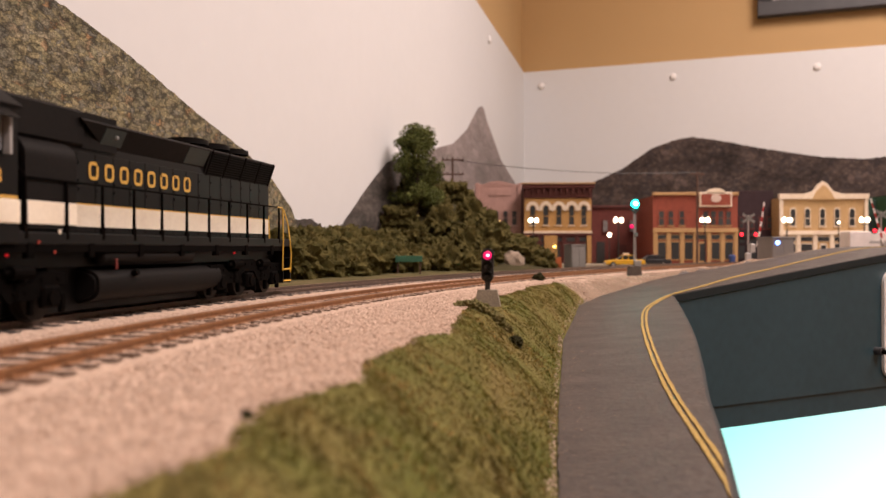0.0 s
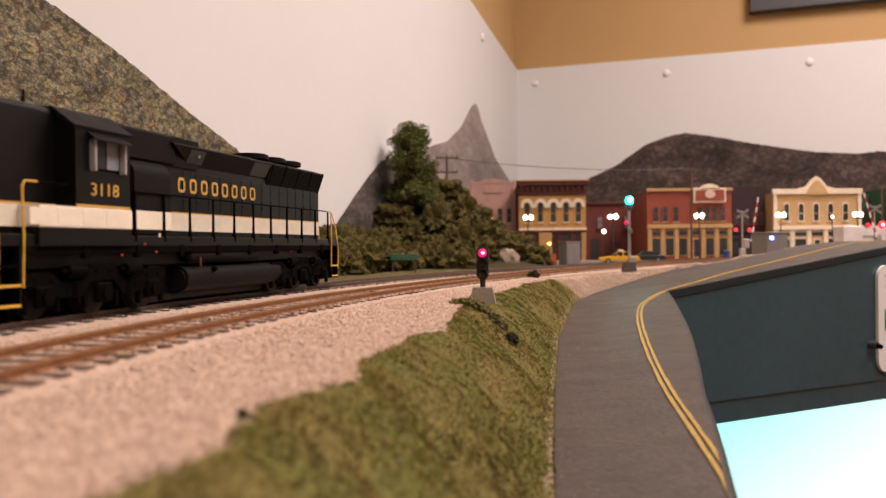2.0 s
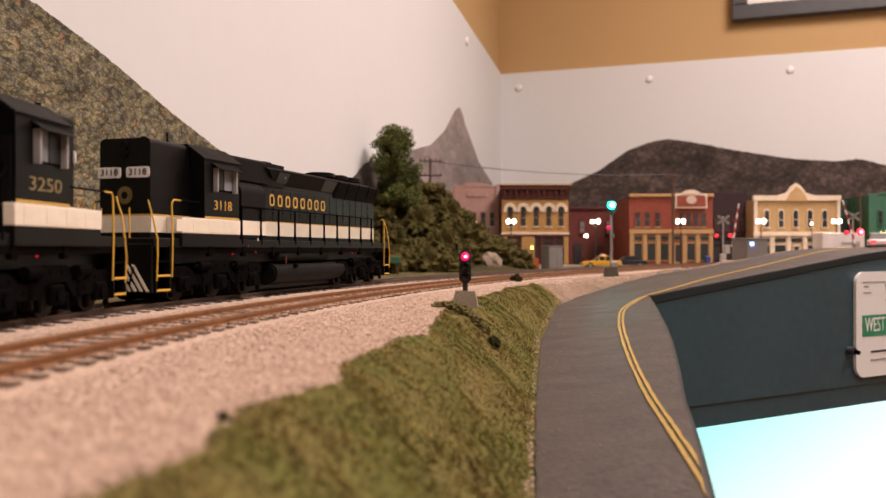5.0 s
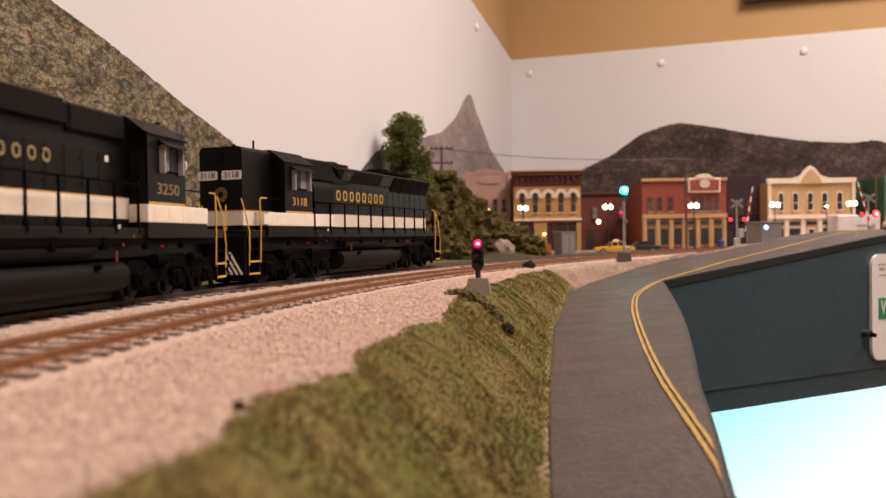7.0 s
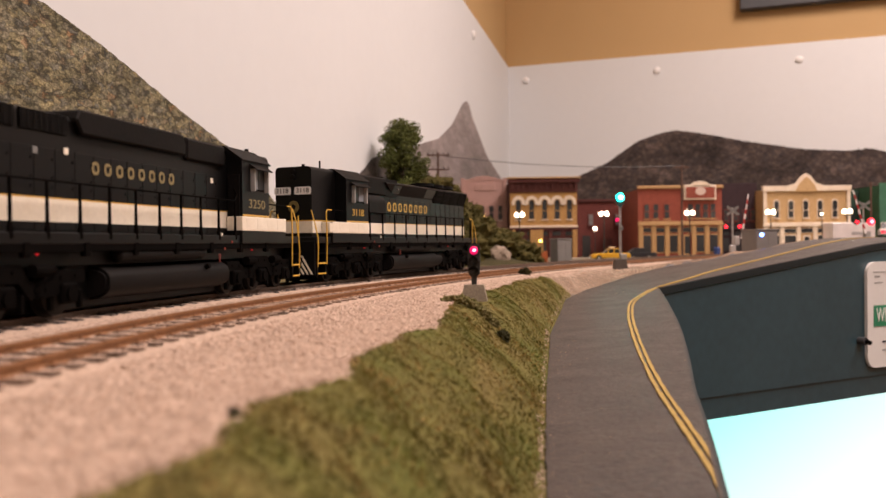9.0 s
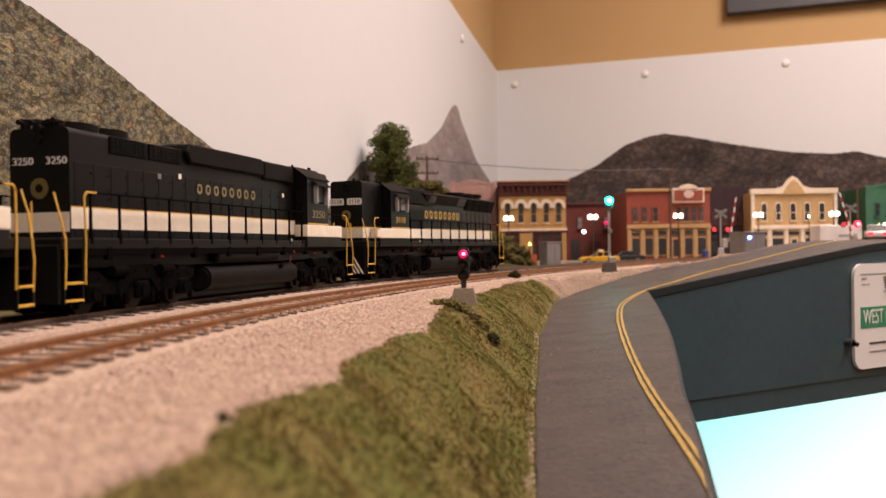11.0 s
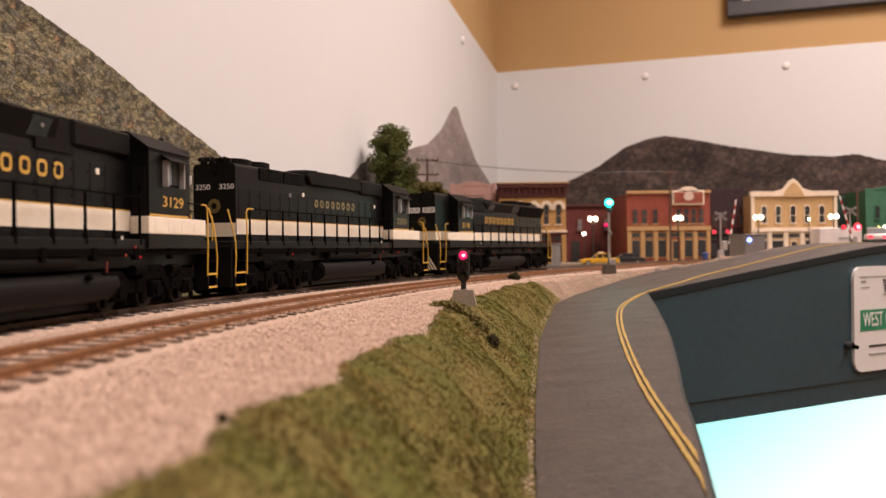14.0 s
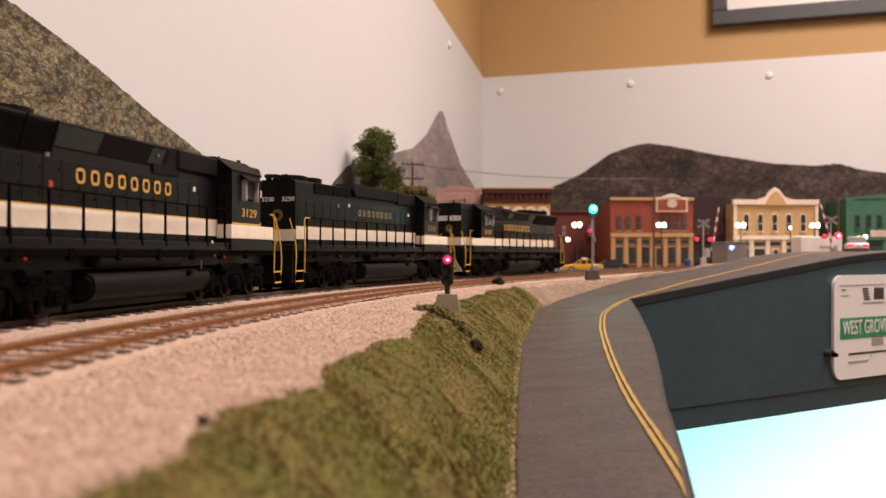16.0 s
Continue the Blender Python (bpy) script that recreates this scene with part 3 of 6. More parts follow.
def rounded(x0, x1, z0, z1, r, n=6):
    out = []
    for cx, cz, a0 in ((x1 - r, z1 - r, 0), (x0 + r, z1 - r, 90), (x0 + r, z0 + r, 180), (x1 - r, z0 + r, 270)):
        out += [(cx + r * math.cos(radians(a0 + 90 * i / n)), cz + r * math.sin(radians(a0 + 90 * i / n))) for i in range(n + 1)]
    return out


part("sign_board", prism(fresh(), rounded(0.2178, 0.352, -0.0845, 0.0005, 0.010), 0.0004, 0.003), M_SIGN, sign)
part("name_band", span(fresh(), 0.2255, 0.345, 0.003, 0.0034, -0.0515, -0.0345), M_GREEN, sign, "green band")
words("band_lettering", "WEST GROVES", 0.0165, Matrix.Translation((0.2615, 0.0036, -0.0430)) @ pose(0, 0, 0, 90, 0, 0), M_SIGN, sign, "white capital letters", width=0.066)
part("rule_line", span(fresh(), 0.2255, 0.345, 0.003, 0.0033, -0.0082, -0.0074), M_MIDINK, sign)
for a, b, c, d in ((0.2275, 0.2335, -0.0122, -0.0106), (0.2270, 0.2370, -0.0168, -0.0158), (0.2555, 0.2860, -0.0235, -0.0222)):
    part("small_print", span(fresh(), a, b, 0.003, 0.0033, c, d), M_MIDINK, sign)
for i in range(5):
    part("emblem_bar", span(fresh(), 0.2555 + 0.0012 * (4 - i) * 0.5, 0.2630 + 0.0008 * (4 - i), 0.003, 0.0034, -0.0205 + i * 0.0022, -0.0192 + i * 0.0022), M_INK, sign)
part("emblem_block", span(fresh(), 0.2715, 0.2850, 0.003, 0.0034, -0.0200, -0.0105), M_INK, sign)
part("grey_square", span(fresh(), 0.268, 0.284, 0.003, 0.0033, -0.0590, -0.0520), M_MIDINK, sign)
part("track_line", span(fresh(), 0.2365, 0.345, 0.003, 0.0034, -0.0650, -0.0634), M_INK, sign)
bm = span(fresh(), 0.2365, 0.2625, 0.003, 0.0034, -0.0716, -0.0702)
prism(bm, [(0.2620, -0.0716), (0.2685, -0.0652), (0.2700, -0.0645), (0.2632, -0.0702)], 0.003, 0.0034)
part("siding_line", bm, M_MIDINK, sign)

bm = rod(fresh(), (0.2114, -0.001, -0.062), (0.2114, 0.006, -0.062), 0.0032, 16)
knob = part("knob", bm, M_INK, FASCIA, "small black turnout knob", smooth=True)
knob.matrix_basis = M_EDGE
part("knob_stem", rod(fresh(), (0.2114, 0.006, -0.062), (0.2114, 0.010, -0.063), 0.0018, 12), M_FRAMEK, knob)
part("screw_head", ball(fresh(), (0.010, 0.0005, -0.058), 0.0016, 2), M_INK, FASCIA).matrix_basis = M_EDGE

# bright screen on the desk under the fascia
mon = thing("monitor", "overexposed white monitor screen glowing below the layout", "monitor")
bm = prism(fresh(), [(0.13, -0.115), (0.95, -0.115), (0.95, -0.5005), (0.13, -0.209)], 0.90, 0.905)
part("screen", bm, G_SCREEN, mon, "glowing white screen")
bm = prism(fresh(), [(0.12, -0.2055), (0.95, -0.5005), (0.95, -0.60), (0.12, -0.30)], 0.895, 0.92)
part("bezel", bm, material("beige_plastic", (0.70, 0.72, 0.50), 0.5), mon, "beige plastic bezel")
part("stand", span(fresh(), 0.45, 0.6, 0.905, 1.0, FLOOR, -0.42), M_BOXGREY, mon)


# ---- tracks ----
def track(name, off, s_lo, s_hi, rail_mat, tie_mat, label, top_mat):
    th = thing(name, label, "railway track")
    n = int((s_hi - s_lo) / 0.006)
    for side in (-1, 1):
        prof = [(-0.00060, 0.0), (0.00060, 0.0), (0.00060, -0.00080), (0.00035, -0.00095), (0.00035, -0.0016), (0.00115, -0.0021), (-0.00115, -0.0021), (-0.00035, -0.0016), (-0.00035, -0.00095), (-0.00060, -0.00080)]
        verts, faces = [], []
        for i in range(n + 1):
            s = s_lo + (s_hi - s_lo) * i / n
            for u, z in prof:
                x, y, h = on_line(s, off + side * (0.00825 + 0.00038) + u)
                verts.append((x, y, z))
            if i:
                k, m = (i - 1) * 10, i * 10
                faces += [(k + j, k + (j + 1) % 10, m + (j + 1) % 10, m + j) for j in range(10)]
        rail = part("rail", (verts, [], faces), rail_mat, th)
        verts, faces = [], []
        for i in range(n + 1):
            s = s_lo + (s_hi - s_lo) * i / n
            for u in (-0.00036, 0.00036):
                x, y, h = on_line(s, off + side * 0.00863 + u)
                verts.append((x, y, 0.00003))
            if i:
                k = 2 * i
                faces.append((k - 2, k - 1, k + 1, k))
        part("railhead", (verts, [], faces), top_mat, rail, "worn bright railhead")
    bm = box(fresh(), (0, 0, -0.00262), (0.0036, 0.0298, 0.0017), 0.00015)
    proto = None
    rng = random.Random(int(off * 1000) + 3)
    m = int((s_hi - s_lo) / 0.0083)
    for i in range(m):
        x, y, h = on_line(s_lo + 0.0083 * i, off + rng.uniform(-0.0003, 0.0003))
        if proto is None:
            proto = part("tie", bm, tie_mat, th)
            ob = proto
        else:
            ob = new("tie", proto.data)
            ob.parent = th
        ob.matrix_basis = pose(x, y, rng.uniform(-0.0001, 0.0001), 0, 0, 90 - math.degrees(h) + rng.uniform(-1.5, 1.5))
    verts, faces = [], []
    for i in range(m):
        for side in (-1, 1):
            for o in (-0.0013, 0.0013):
                x, y, h = on_line(s_lo + 0.0083 * i, off + side * 0.00863 + o)
                k = len(verts)
                verts += [(x - 0.0005, y - 0.0005, -0.0016), (x + 0.0005, y - 0.0005, -0.0016), (x + 0.0005, y + 0.0005, -0.0016), (x - 0.0005, y + 0.0005, -0.0016), (x, y, -0.0008)]
                faces += [(k, k + 1, k + 4), (k + 1, k + 2, k + 4), (k + 2, k + 3, k + 4), (k + 3, k, k + 4)]
    tagged(part("spike", (verts, [], faces), rail_mat, th), kind="stuff")
    return th


track("main_track", 0.0, -0.60, 1.30, M_RAIL2, M_TIE2, "dark brown track in pale ballast under the train", M_RAILTOP)
track("near_track", SPACING, -0.5221, 1.30, M_RAIL, M_TIE, "rusty brown track with grey wooden ties in ballast", M_RAILTOP)


# ---- loose ballast and turf ----
def scatter(name, places, kind_of, mat, label, category, seed):
    rng = np.random.default_rng(seed)
    verts, faces = [], []
    for p in places:
        kind_of(rng, p, verts, faces)
    ob = part(name, (verts, [], faces), mat)
    return tagged(ob, label, category, kind="stuff")


def stone(rng, p, verts, faces):
    x, y, z, r = p
    k = len(verts)
    j = rng.uniform(0.6, 1.3, 6) * r
    a = rng.uniform(0, math.pi)
    c, s = math.cos(a), math.sin(a)
    t = rng.uniform(-0.4, 0.4)
    for i, (u, v, w) in enumerate(((1, 0, t), (0, 1, -t), (-1, 0, t), (0, -1, -t), (0.2, 0.1, 0.9), (0, 0, -0.8))):
        verts.append((x + (u * c - v * s) * j[i], y + (u * s + v * c) * j[i], z + w * j[i] * 0.8))
    faces += [(k, k + 1, k + 4), (k + 1, k + 2, k + 4), (k + 2, k + 3, k + 4), (k + 3, k, k + 4), (k + 1, k, k + 5), (k + 2, k + 1, k + 5), (k + 3, k + 2, k + 5), (k, k + 3, k + 5)]


def blade(rng, p, verts, faces):
    x, y, z, r = p
    for _ in range(3):
        k = len(verts)
        a, lean = rng.uniform(0, 2 * math.pi), rng.uniform(0.3, 1.4)
        h = r * rng.uniform(0.6, 1.3)
        w = r * 0.42
        ox, oy = rng.normal(0, r * 0.4, 2)
        dx, dy = math.cos(a), math.sin(a)
        verts += [(x + ox - dy * w, y + oy + dx * w, z - 0.0004), (x + ox + dy * w, y + oy - dx * w, z - 0.0004), (x + ox + dx * h * lean, y + oy + dy * h * lean, z + h)]
        faces.append((k, k + 1, k + 2))


def pick_places():
    rng = np.random.default_rng(11)
    stones, turf, straw = [], [], []
    for _ in range(330000):
        y = 0.05 + 0.75 * rng.random() ** 1.6
        lo = on_y(y) - 0.035
        hi = float(road_left(y))
        x = rng.uniform(lo, hi)
        z, c = ground_z_fast(x, y)
        if c == 0 and len(stones) < 90000:
            stones.append((x, y, z + 0.0001, rng.uniform(0.00023, 0.00046) * (1 + 0.6 * y)))
        elif c == 5 and rng.random() < 0.5:
            stones.append((x, y, z, rng.uniform(0.0002, 0.0005)))
        elif c == 1:
            if hi - x < 0.0022 + 0.0015 * wob(x, y, 90, 6.0) and rng.random() < 0.6:
                if rng.random() < 0.3 + 0.7 * (wob(x, y, 35, 3.0) > 0.2):
                    stones.append((x, y, z + 0.0002, rng.uniform(0.00016, 0.0004)))
            elif len(turf) < 125000:
                (straw if rng.random() < 0.10 + 0.45 * (wob(x, y, 55, 21.0) > 0.22) else turf).append((x, y, z, rng.uniform(0.00026, 0.0006) * (1 + 0.5 * wob(x, y, 70, 12.0))))
    for _ in range(420):
        y = rng.uniform(0.16, 0.60)
        x = float(road_left(y)) + abs(rng.normal(0, 0.006)) if rng.random() < 0.8 else rng.uniform(float(road_left(y)), float(edge_right(y)))
        if x < float(edge_right(y)) - 0.001:
            stones.append((x, y, float(road_z(x, y)) + 0.0003, rng.uniform(0.00010, 0.00026)))
    return stones, turf, straw


def on_y(y):
    return float(np.interp(y, LINE[:, 2], LINE[:, 1]))


def ground_z_fast(x, y):
    b = float(bank_top(y)) + 0.004 * wob(x, y, 40, 5.0)
    if x > b:
        return ground_z(x, y)
    lx = on_y(y)
    h = float(np.interp(y, LINE[:, 2], LINE[:, 3]))
    d = (x - lx) * math.cos(h)
    if -0.024 < d and not (-0.0135 < d < 0.0135) and not (SPACING - 0.0135 < d < SPACING + 0.0135):
        return -0.0030, 0
    if d > -0.024:
        s = float(np.interp(y, LINE[:, 2], LINE[:, 0])) + (x - lx) * math.sin(h)
        near = d > SPACING - 0.0135
        k = (s + (0.5221 if near else 0.60) + 0.00415) % 0.0083 - 0.00415
        return (-0.0021, 0) if abs(k) > 0.0022 else (0.0, 9)
    return 0.0, 9


STONES, TURF, STRAW = pick_places()
scatter("ballast", STONES, stone, M_STONE, "loose pale pinkish ballast stones beside the tracks", "ballast", 1)
scatter("turf", TURF, blade, M_GRASS, "olive green static grass and turf on the bank", "grass", 2)
scatter("dry_turf", STRAW, blade, M_STRAW, "straw brown dry turf fibres among green turf", "grass", 3)

# ---- locomotives, in millimetres, cab towards +x ----
def mm(name, bm, mat, parent, label="", smooth=False):
    bmesh.ops.scale(bm, vec=(0.001, 0.001, 0.001), verts=bm.verts)
    return part(name, bm, mat, parent, label, smooth)


def loop_profile(w, z0, z1, round_top, n=4):
    """A hood's cross-section with rounded shoulders."""
    out = [(-w, z0), (w, z0)]
    for i in range(n + 1):
        a = radians(90 * i / n)
        out.append((w - round_top + round_top * math.cos(a), z1 - round_top + round_top * math.sin(a)))
    for i in range(n + 1):
        a = radians(90 + 90 * i / n)
        out.append((-w + round_top + round_top * math.cos(a), z1 - round_top + round_top * math.sin(a)))
    return out


WHEELSETS = []


def truck(parent, cx):
    # centre block carried down almost to the rails, hiding the lit ground behind
    tr = mm("truck", span(fresh(), cx - 31, cx + 31, -7, 7, 1.0, 13.6, 0.5), M_FRAMEK, parent)
    for side in (-1, 1):
        y0, y1 = 13.0 * side, 14.8 * side
        arch = [(-31, 9.0), (-31, 12.4), (-21.5, 12.6), (-17, 9.8), (-9, 9.8), (-5.5, 14.2), (5.5, 14.2), (9, 9.8), (17, 9.8), (21.5, 12.6), (31, 12.4), (31, 9.0), (24, 8.6), (19, 5.6), (9, 5.3), (5, 9.6), (-5, 9.6), (-9, 5.3), (-19, 5.6), (-24, 8.6)]
        bm = prism(fresh(), [(cx + x, z) for x, z in arch], min(y0, y1), max(y0, y1))
        for bx, bz in ((-27, 10.8), (-21, 10.6), (-15, 7.6), (-11, 7.6), (-3, 12.4), (3, 12.4), (11, 7.6), (15, 7.6), (21, 10.6), (27, 10.8)):
            rod(bm, (cx + bx, y1, bz), (cx + bx, y1 + 0.35 * side, bz), 0.55, 8)
        mm("sideframe", bm, M_FRAMEK, tr)
        for ax in (-23.8, 0, 23.8):
            bm = box(fresh(), (cx + ax, 14.6 * side, 6.2), (6.6, 2.4, 5.6), 0.6)
            rod(bm, (cx + ax, 14.6 * side, 6.0), (cx + ax, 16.6 * side, 6.0), 2.1, 12)
            mm("journal_box", bm, M_FRAMEK, tr)
        for ax in (-13, 12):
            bm = rod(fresh(), (cx + ax - 3, 15.4 * side, 12.6), (cx + ax + 4, 15.4 * side, 12.6), 1.7, 10)
            rod(bm, (cx + ax + 4, 15.4 * side, 12.6), (cx + ax + 6, 15.4 * side, 12.6), 0.6, 8)
            mm("brake_cylinder", bm, M_FRAMEK, tr)
        for ax in (-30, -18, -7, 7, 18, 30):
            mm("brake_shoe", box(fresh(), (cx + ax, 13.6 * side, 4.2), (1.2, 1.6, 5.0), 0.2), M_FRAMEK, tr)
        for ax in (-12, 12):
            bm = fresh()
            for i in range(4):
                rod(bm, (cx + ax, 14.0 * side, 5.8 + i * 1.1), (cx + ax, 14.0 * side, 6.5 + i * 1.1), 1.5, 10)
            mm("spring", bm, M_FRAMEK, tr)
    for ax in (-23.8, 0, 23.8):
        bm = rod(fresh(), (0, -9.2, 0), (0, 9.2, 0), 1.2, 10)
        for side in (-1, 1):
            rod(bm, (0, 8.2 * side, 0), (0, 10.9 * side, 0), 5.85, 28)
            rod(bm, (0, 7.5 * side, 0), (0, 8.2 * side, 0), 6.5, 28)
            for i in range(5):
                a = radians(72 * i)
                rod(bm, (3.3 * math.cos(a), 10.8 * side, 3.3 * math.sin(a)), (3.3 * math.cos(a), 11.15 * side, 3.3 * math.sin(a)), 0.8, 8)
        ws = mm("wheelset", bm, M_STEEL, tr, smooth=True)
        ws.matrix_basis = Matrix.Translation(((cx + ax) / 1000, 0, 0.00585))
        WHEELSETS.append((ws, (cx + ax) / 1000))
    return tr


def steps_and_rails(parent, x_end, inward, y, cab_end):
    """The corner steps and yellow grab irons at one end and side; inward is the x direction towards the middle."""
    sx, sy = inward, 1 if y > 0 else -1
    yo = 16.4 * sy
    bm = fresh()
    span(bm, x_end + sx * 0.5, x_end + sx * 1.1, yo - sy * 5.5, yo, 3.6, 19.3)
    span(bm, x_end + sx * 8.2, x_end + sx * 8.8, yo - sy * 5.5, yo, 3.6, 20)
    span(bm, x_end + sx * 0.5, x_end + sx * 8.8, yo - sy * 5.6, yo - sy * 5.0, 3.6, 20)
    st = mm("step_well", bm, M_BLACK, parent)
    for z in (4.2, 9.2, 14.2):
        mm("step_tread", span(fresh(), x_end + sx * 0.6, x_end + sx * 8.6, yo - sy * 5.2, yo - sy * 0.3, z, z + 0.6), M_FRAMEK, st)
        if z < 14:
            mm("step_edge", span(fresh(), x_end + sx * 0.8, x_end + sx * 8.4, yo - sy * 0.5, yo + sy * 0.2, z + 0.1, z + 0.8), M_GRAB, st, "yellow painted step edge")
    r = 0.31
    a = x_end + sx * 0.9
    b = x_end + sx * 9.4
    mm("grab_iron", wire(fresh(), [(a, yo, 8.0), (a, yo + 0.4 * sy, 16), (a + sx * 0.4, yo, 22), (a - sx * 0.3, yo - 1.2 * sy, 29), (a - sx * 0.3, yo - 3.2 * sy, 35.5)], r), M_GRAB, parent, "yellow grab iron")
    mm("grab_iron", wire(fresh(), [(b, yo, 9.0), (b, yo + 0.3 * sy, 22), (b - sx * 0.2, yo, 34.6), (b + sx * 0.8, yo, 36.0), (b + sx * 5.0, yo, 36.0)], r), M_GRAB, parent, "yellow grab iron")
    mm("grab_iron", wire(fresh(), [(a - sx * 0.9, sy * 6.2, 9.0), (a - sx * 0.9, sy * 6.2, 22), (a - sx * 0.5, sy * 5.8, 33)], r), M_GRAB, parent, "yellow grab iron")


def lettering_blocks(parent, x0, x1, z, y, height, mat):
    """The railway's name as eight plain upright rings in its colour."""
    n = 8
    pitch = (x1 - x0) / (n - 1 + 0.60)
    for i in range(n):
        xa = min(x0, x1) + abs(pitch) * i
        xb = xa + abs(pitch) * 0.60
        k = 0.95
        outer = rounded(xa, xb, z - height / 2, z + height / 2, 1.5, 3)
        inner = rounded(xa + k, xb - k, z - height / 2 + k, z + height / 2 - k, 0.6, 3)
        bm = fresh()
        m = len(outer)
        back = y + 0.12 * (1 if y > 0 else -1)
        loops = [[bm.verts.new((u, d, v)) for u, v in o] for o, d in ((outer, y), (outer, back), (inner, back), (inner, y))]
        for a, b in zip(loops, loops[1:]):
            for j in range(m):
                bm.faces.new((a[j], a[(j + 1) % m], b[(j + 1) % m], b[j]))
        bmesh.ops.recalc_face_normals(bm, faces=bm.faces)
        mm("letter_shape", bm, mat, parent, "plain gold ring shape" if i == 0 else "")


def locomotive(name, label, sp):
    lo = thing(name, label, "locomotive", group="coupled diesel locomotives")
    c0, c1, nose, box1 = sp["cab0"], sp["cab1"], sp["nose"], sp["box1"]
    hr, pf, pr = sp["hood_rear"], sp["front"], sp["rear"]
    show = sp["side"]
    text = sp["text"]
    # frame
    bm = span(fresh(), pr, pf, -16.4, 16.4, 19.4, 22.6, 0.3)
    span(bm, pr + 9, pf - 9, -12, 12, 13.5, 19.6)
    # added black filler that keeps the space under the frame dark
    span(bm, -sp["bolster"] + 30, sp["bolster"] - 30, -9, 9, 0.9, 13.6, 0.5)
    mm("frame_sill", bm, M_BLACK, lo)
    bm = fresh()
    for s in (-1, 1):
        span(bm, pr + 10, pf - 10, 15.2 * s, 16.2 * s, 17.4, 19.5, 0.1)
        for x in np.arange(pr + 20, pf - 18, 24.0):
            span(bm, x, x + 2.2, 14.8 * s, 16.6 * s, 16.0, 19.8, 0.1)
    mm("sill_rib", bm, M_FRAMEK, lo)
    # long hood
    hood = mm("long_hood", prism(fresh(), loop_profile(10.5, 22.5, sp["hood_top"], 2.0), hr, c0 + 0.5, "x"), M_BLACK, lo, smooth=True)
    x = hr + 2.0
    while x < c0 - 12:
        w = 8.0
        for s in (-1, 1):
            y = 10.5 * s
            bm = span(fresh(), x, x + w, y - 0.2 * s, y + 0.14 * s, 23.2, 45.4, 0.08)
            for z in (34.5, 37.0, 42.0):
                span(bm, x + w - 1.0, x + w - 0.5, y, y + 0.4 * s, z, z + 0.8)
            mm("hood_door", bm, M_BLACK, hood)
        x += w + 0.45
    for s in (-1, 1):
        y = 10.5 * s
        mm("white_stripe", span(fresh(), hr + 0.4, c0 + 0.2, y - 0.1 * s, y + 0.22 * s, sp["stripe"][0], sp["stripe"][1], 0.05), M_WHITE, hood, "weathered off-white stripe")
        mm("gold_pinstripe", span(fresh(), hr + 0.4, c0 + 0.2, y - 0.1 * s, y + 0.24 * s, sp["stripe"][1], sp["stripe"][1] + 0.4), M_GOLD, hood, "thin gold line")
    lettering_blocks(lo, sp["letters"][0], sp["letters"][1], sp["letter_z"], 10.72 * show, sp["letter_h"], text)
    for x, z, m in sp.get("decals", ()):
        mm("hood_decal", box(fresh(), (x, 10.75 * show, z), (1.9, 0.3, 1.9), 0.1), m, hood)
    # roof
    if sp["flared"]:
        fz, fb = sp["flare_top"], sp["flare_low"]
        xm = hr + 56.5
        for xa, xb, nm in ((hr, xm, "radiator_flare"), (xm, sp["flare_end"][0], "dynamic_brake_flare")):
            bm = fresh()
            tip = xb if nm == "radiator_flare" else sp["flare_end"][1]
            zb = fb if nm == "radiator_flare" else fb + 2.6
            top = 57.2 if nm == "radiator_flare" else 57.0
            for s in (-1, 1):
                lo_y, hi_y = 10.5 * s, 13.6 * s
                v = [bm.verts.new(p) for p in ((xa, lo_y, zb), (xa, hi_y, fz - 0.6), (xa, hi_y - 0.5 * s, fz), (xa, 0, top), (xa, 0, zb),
                                               (xb, lo_y, zb), (tip, hi_y, fz - 0.6), (tip, hi_y - 0.5 * s, fz), (tip, 0, top), (xb, 0, zb))]
                for f in ((0, 1, 2, 3, 4), (9, 8, 7, 6, 5), (0, 5, 6, 1), (1, 6, 7, 2), (2, 7, 8, 3)):
                    bm.faces.new([v[i] for i in f])
            bmesh.ops.recalc_face_normals(bm, faces=bm.faces)
            fl = mm(nm, bm, M_SOOT, lo)
            if nm == "radiator_flare":
                for s in (-1, 1):
                    for i in range(9):
                        k = (i + 0.5) / 9.5
                        yy, zz = (10.7 + 3.0 * k) * s, fb + 0.4 + (fz - fb - 1.2) * k
                        mm("grille_slat", span(fresh(), xa + 1.5, xb - 1.5, yy - 0.15 * s, yy + 0.28 * s, zz, zz + 0.3), M_FRAMEK, fl)
                    for xx in (xa + 1.2, xa + 14, xa + 28, xa + 42, xb - 1.6):
                        bm = fresh()
                        prism(bm, [(10.6 * s, fb), (13.9 * s, fz - 0.5), (13.7 * s, fz), (10.3 * s, fb + 0.4)], xx, xx + 0.6, "x")
                        mm("grille_post", bm, M_FRAMEK, fl)
            else:
                for s in (-1, 1):
                    for ka, kb, (x0, x1) in ((0.08, 0.95, sp["hatches"][0]), (0.16, 0.90, sp["hatches"][1])):
                        o = [((10.5 + 3.1 * k + e) * s, fb + 2.6 + (fz - fb - 3.2) * k) for k, e in ((ka, -0.3), (ka, 0.16), (kb, 0.16), (kb, -0.3))]
                        mm("brake_grid_hatch", prism(fresh(), o, x0, x1, "x"), M_TEALK, fl, "dark green panel")
                    bm = box(fresh(), (sp["lug"], 12.6 * s, (fb + fz) / 2 + 1.4), (1.1, 0.9, 1.1), 0.15)
                    mm("lift_lug", bm, M_GREY, fl)
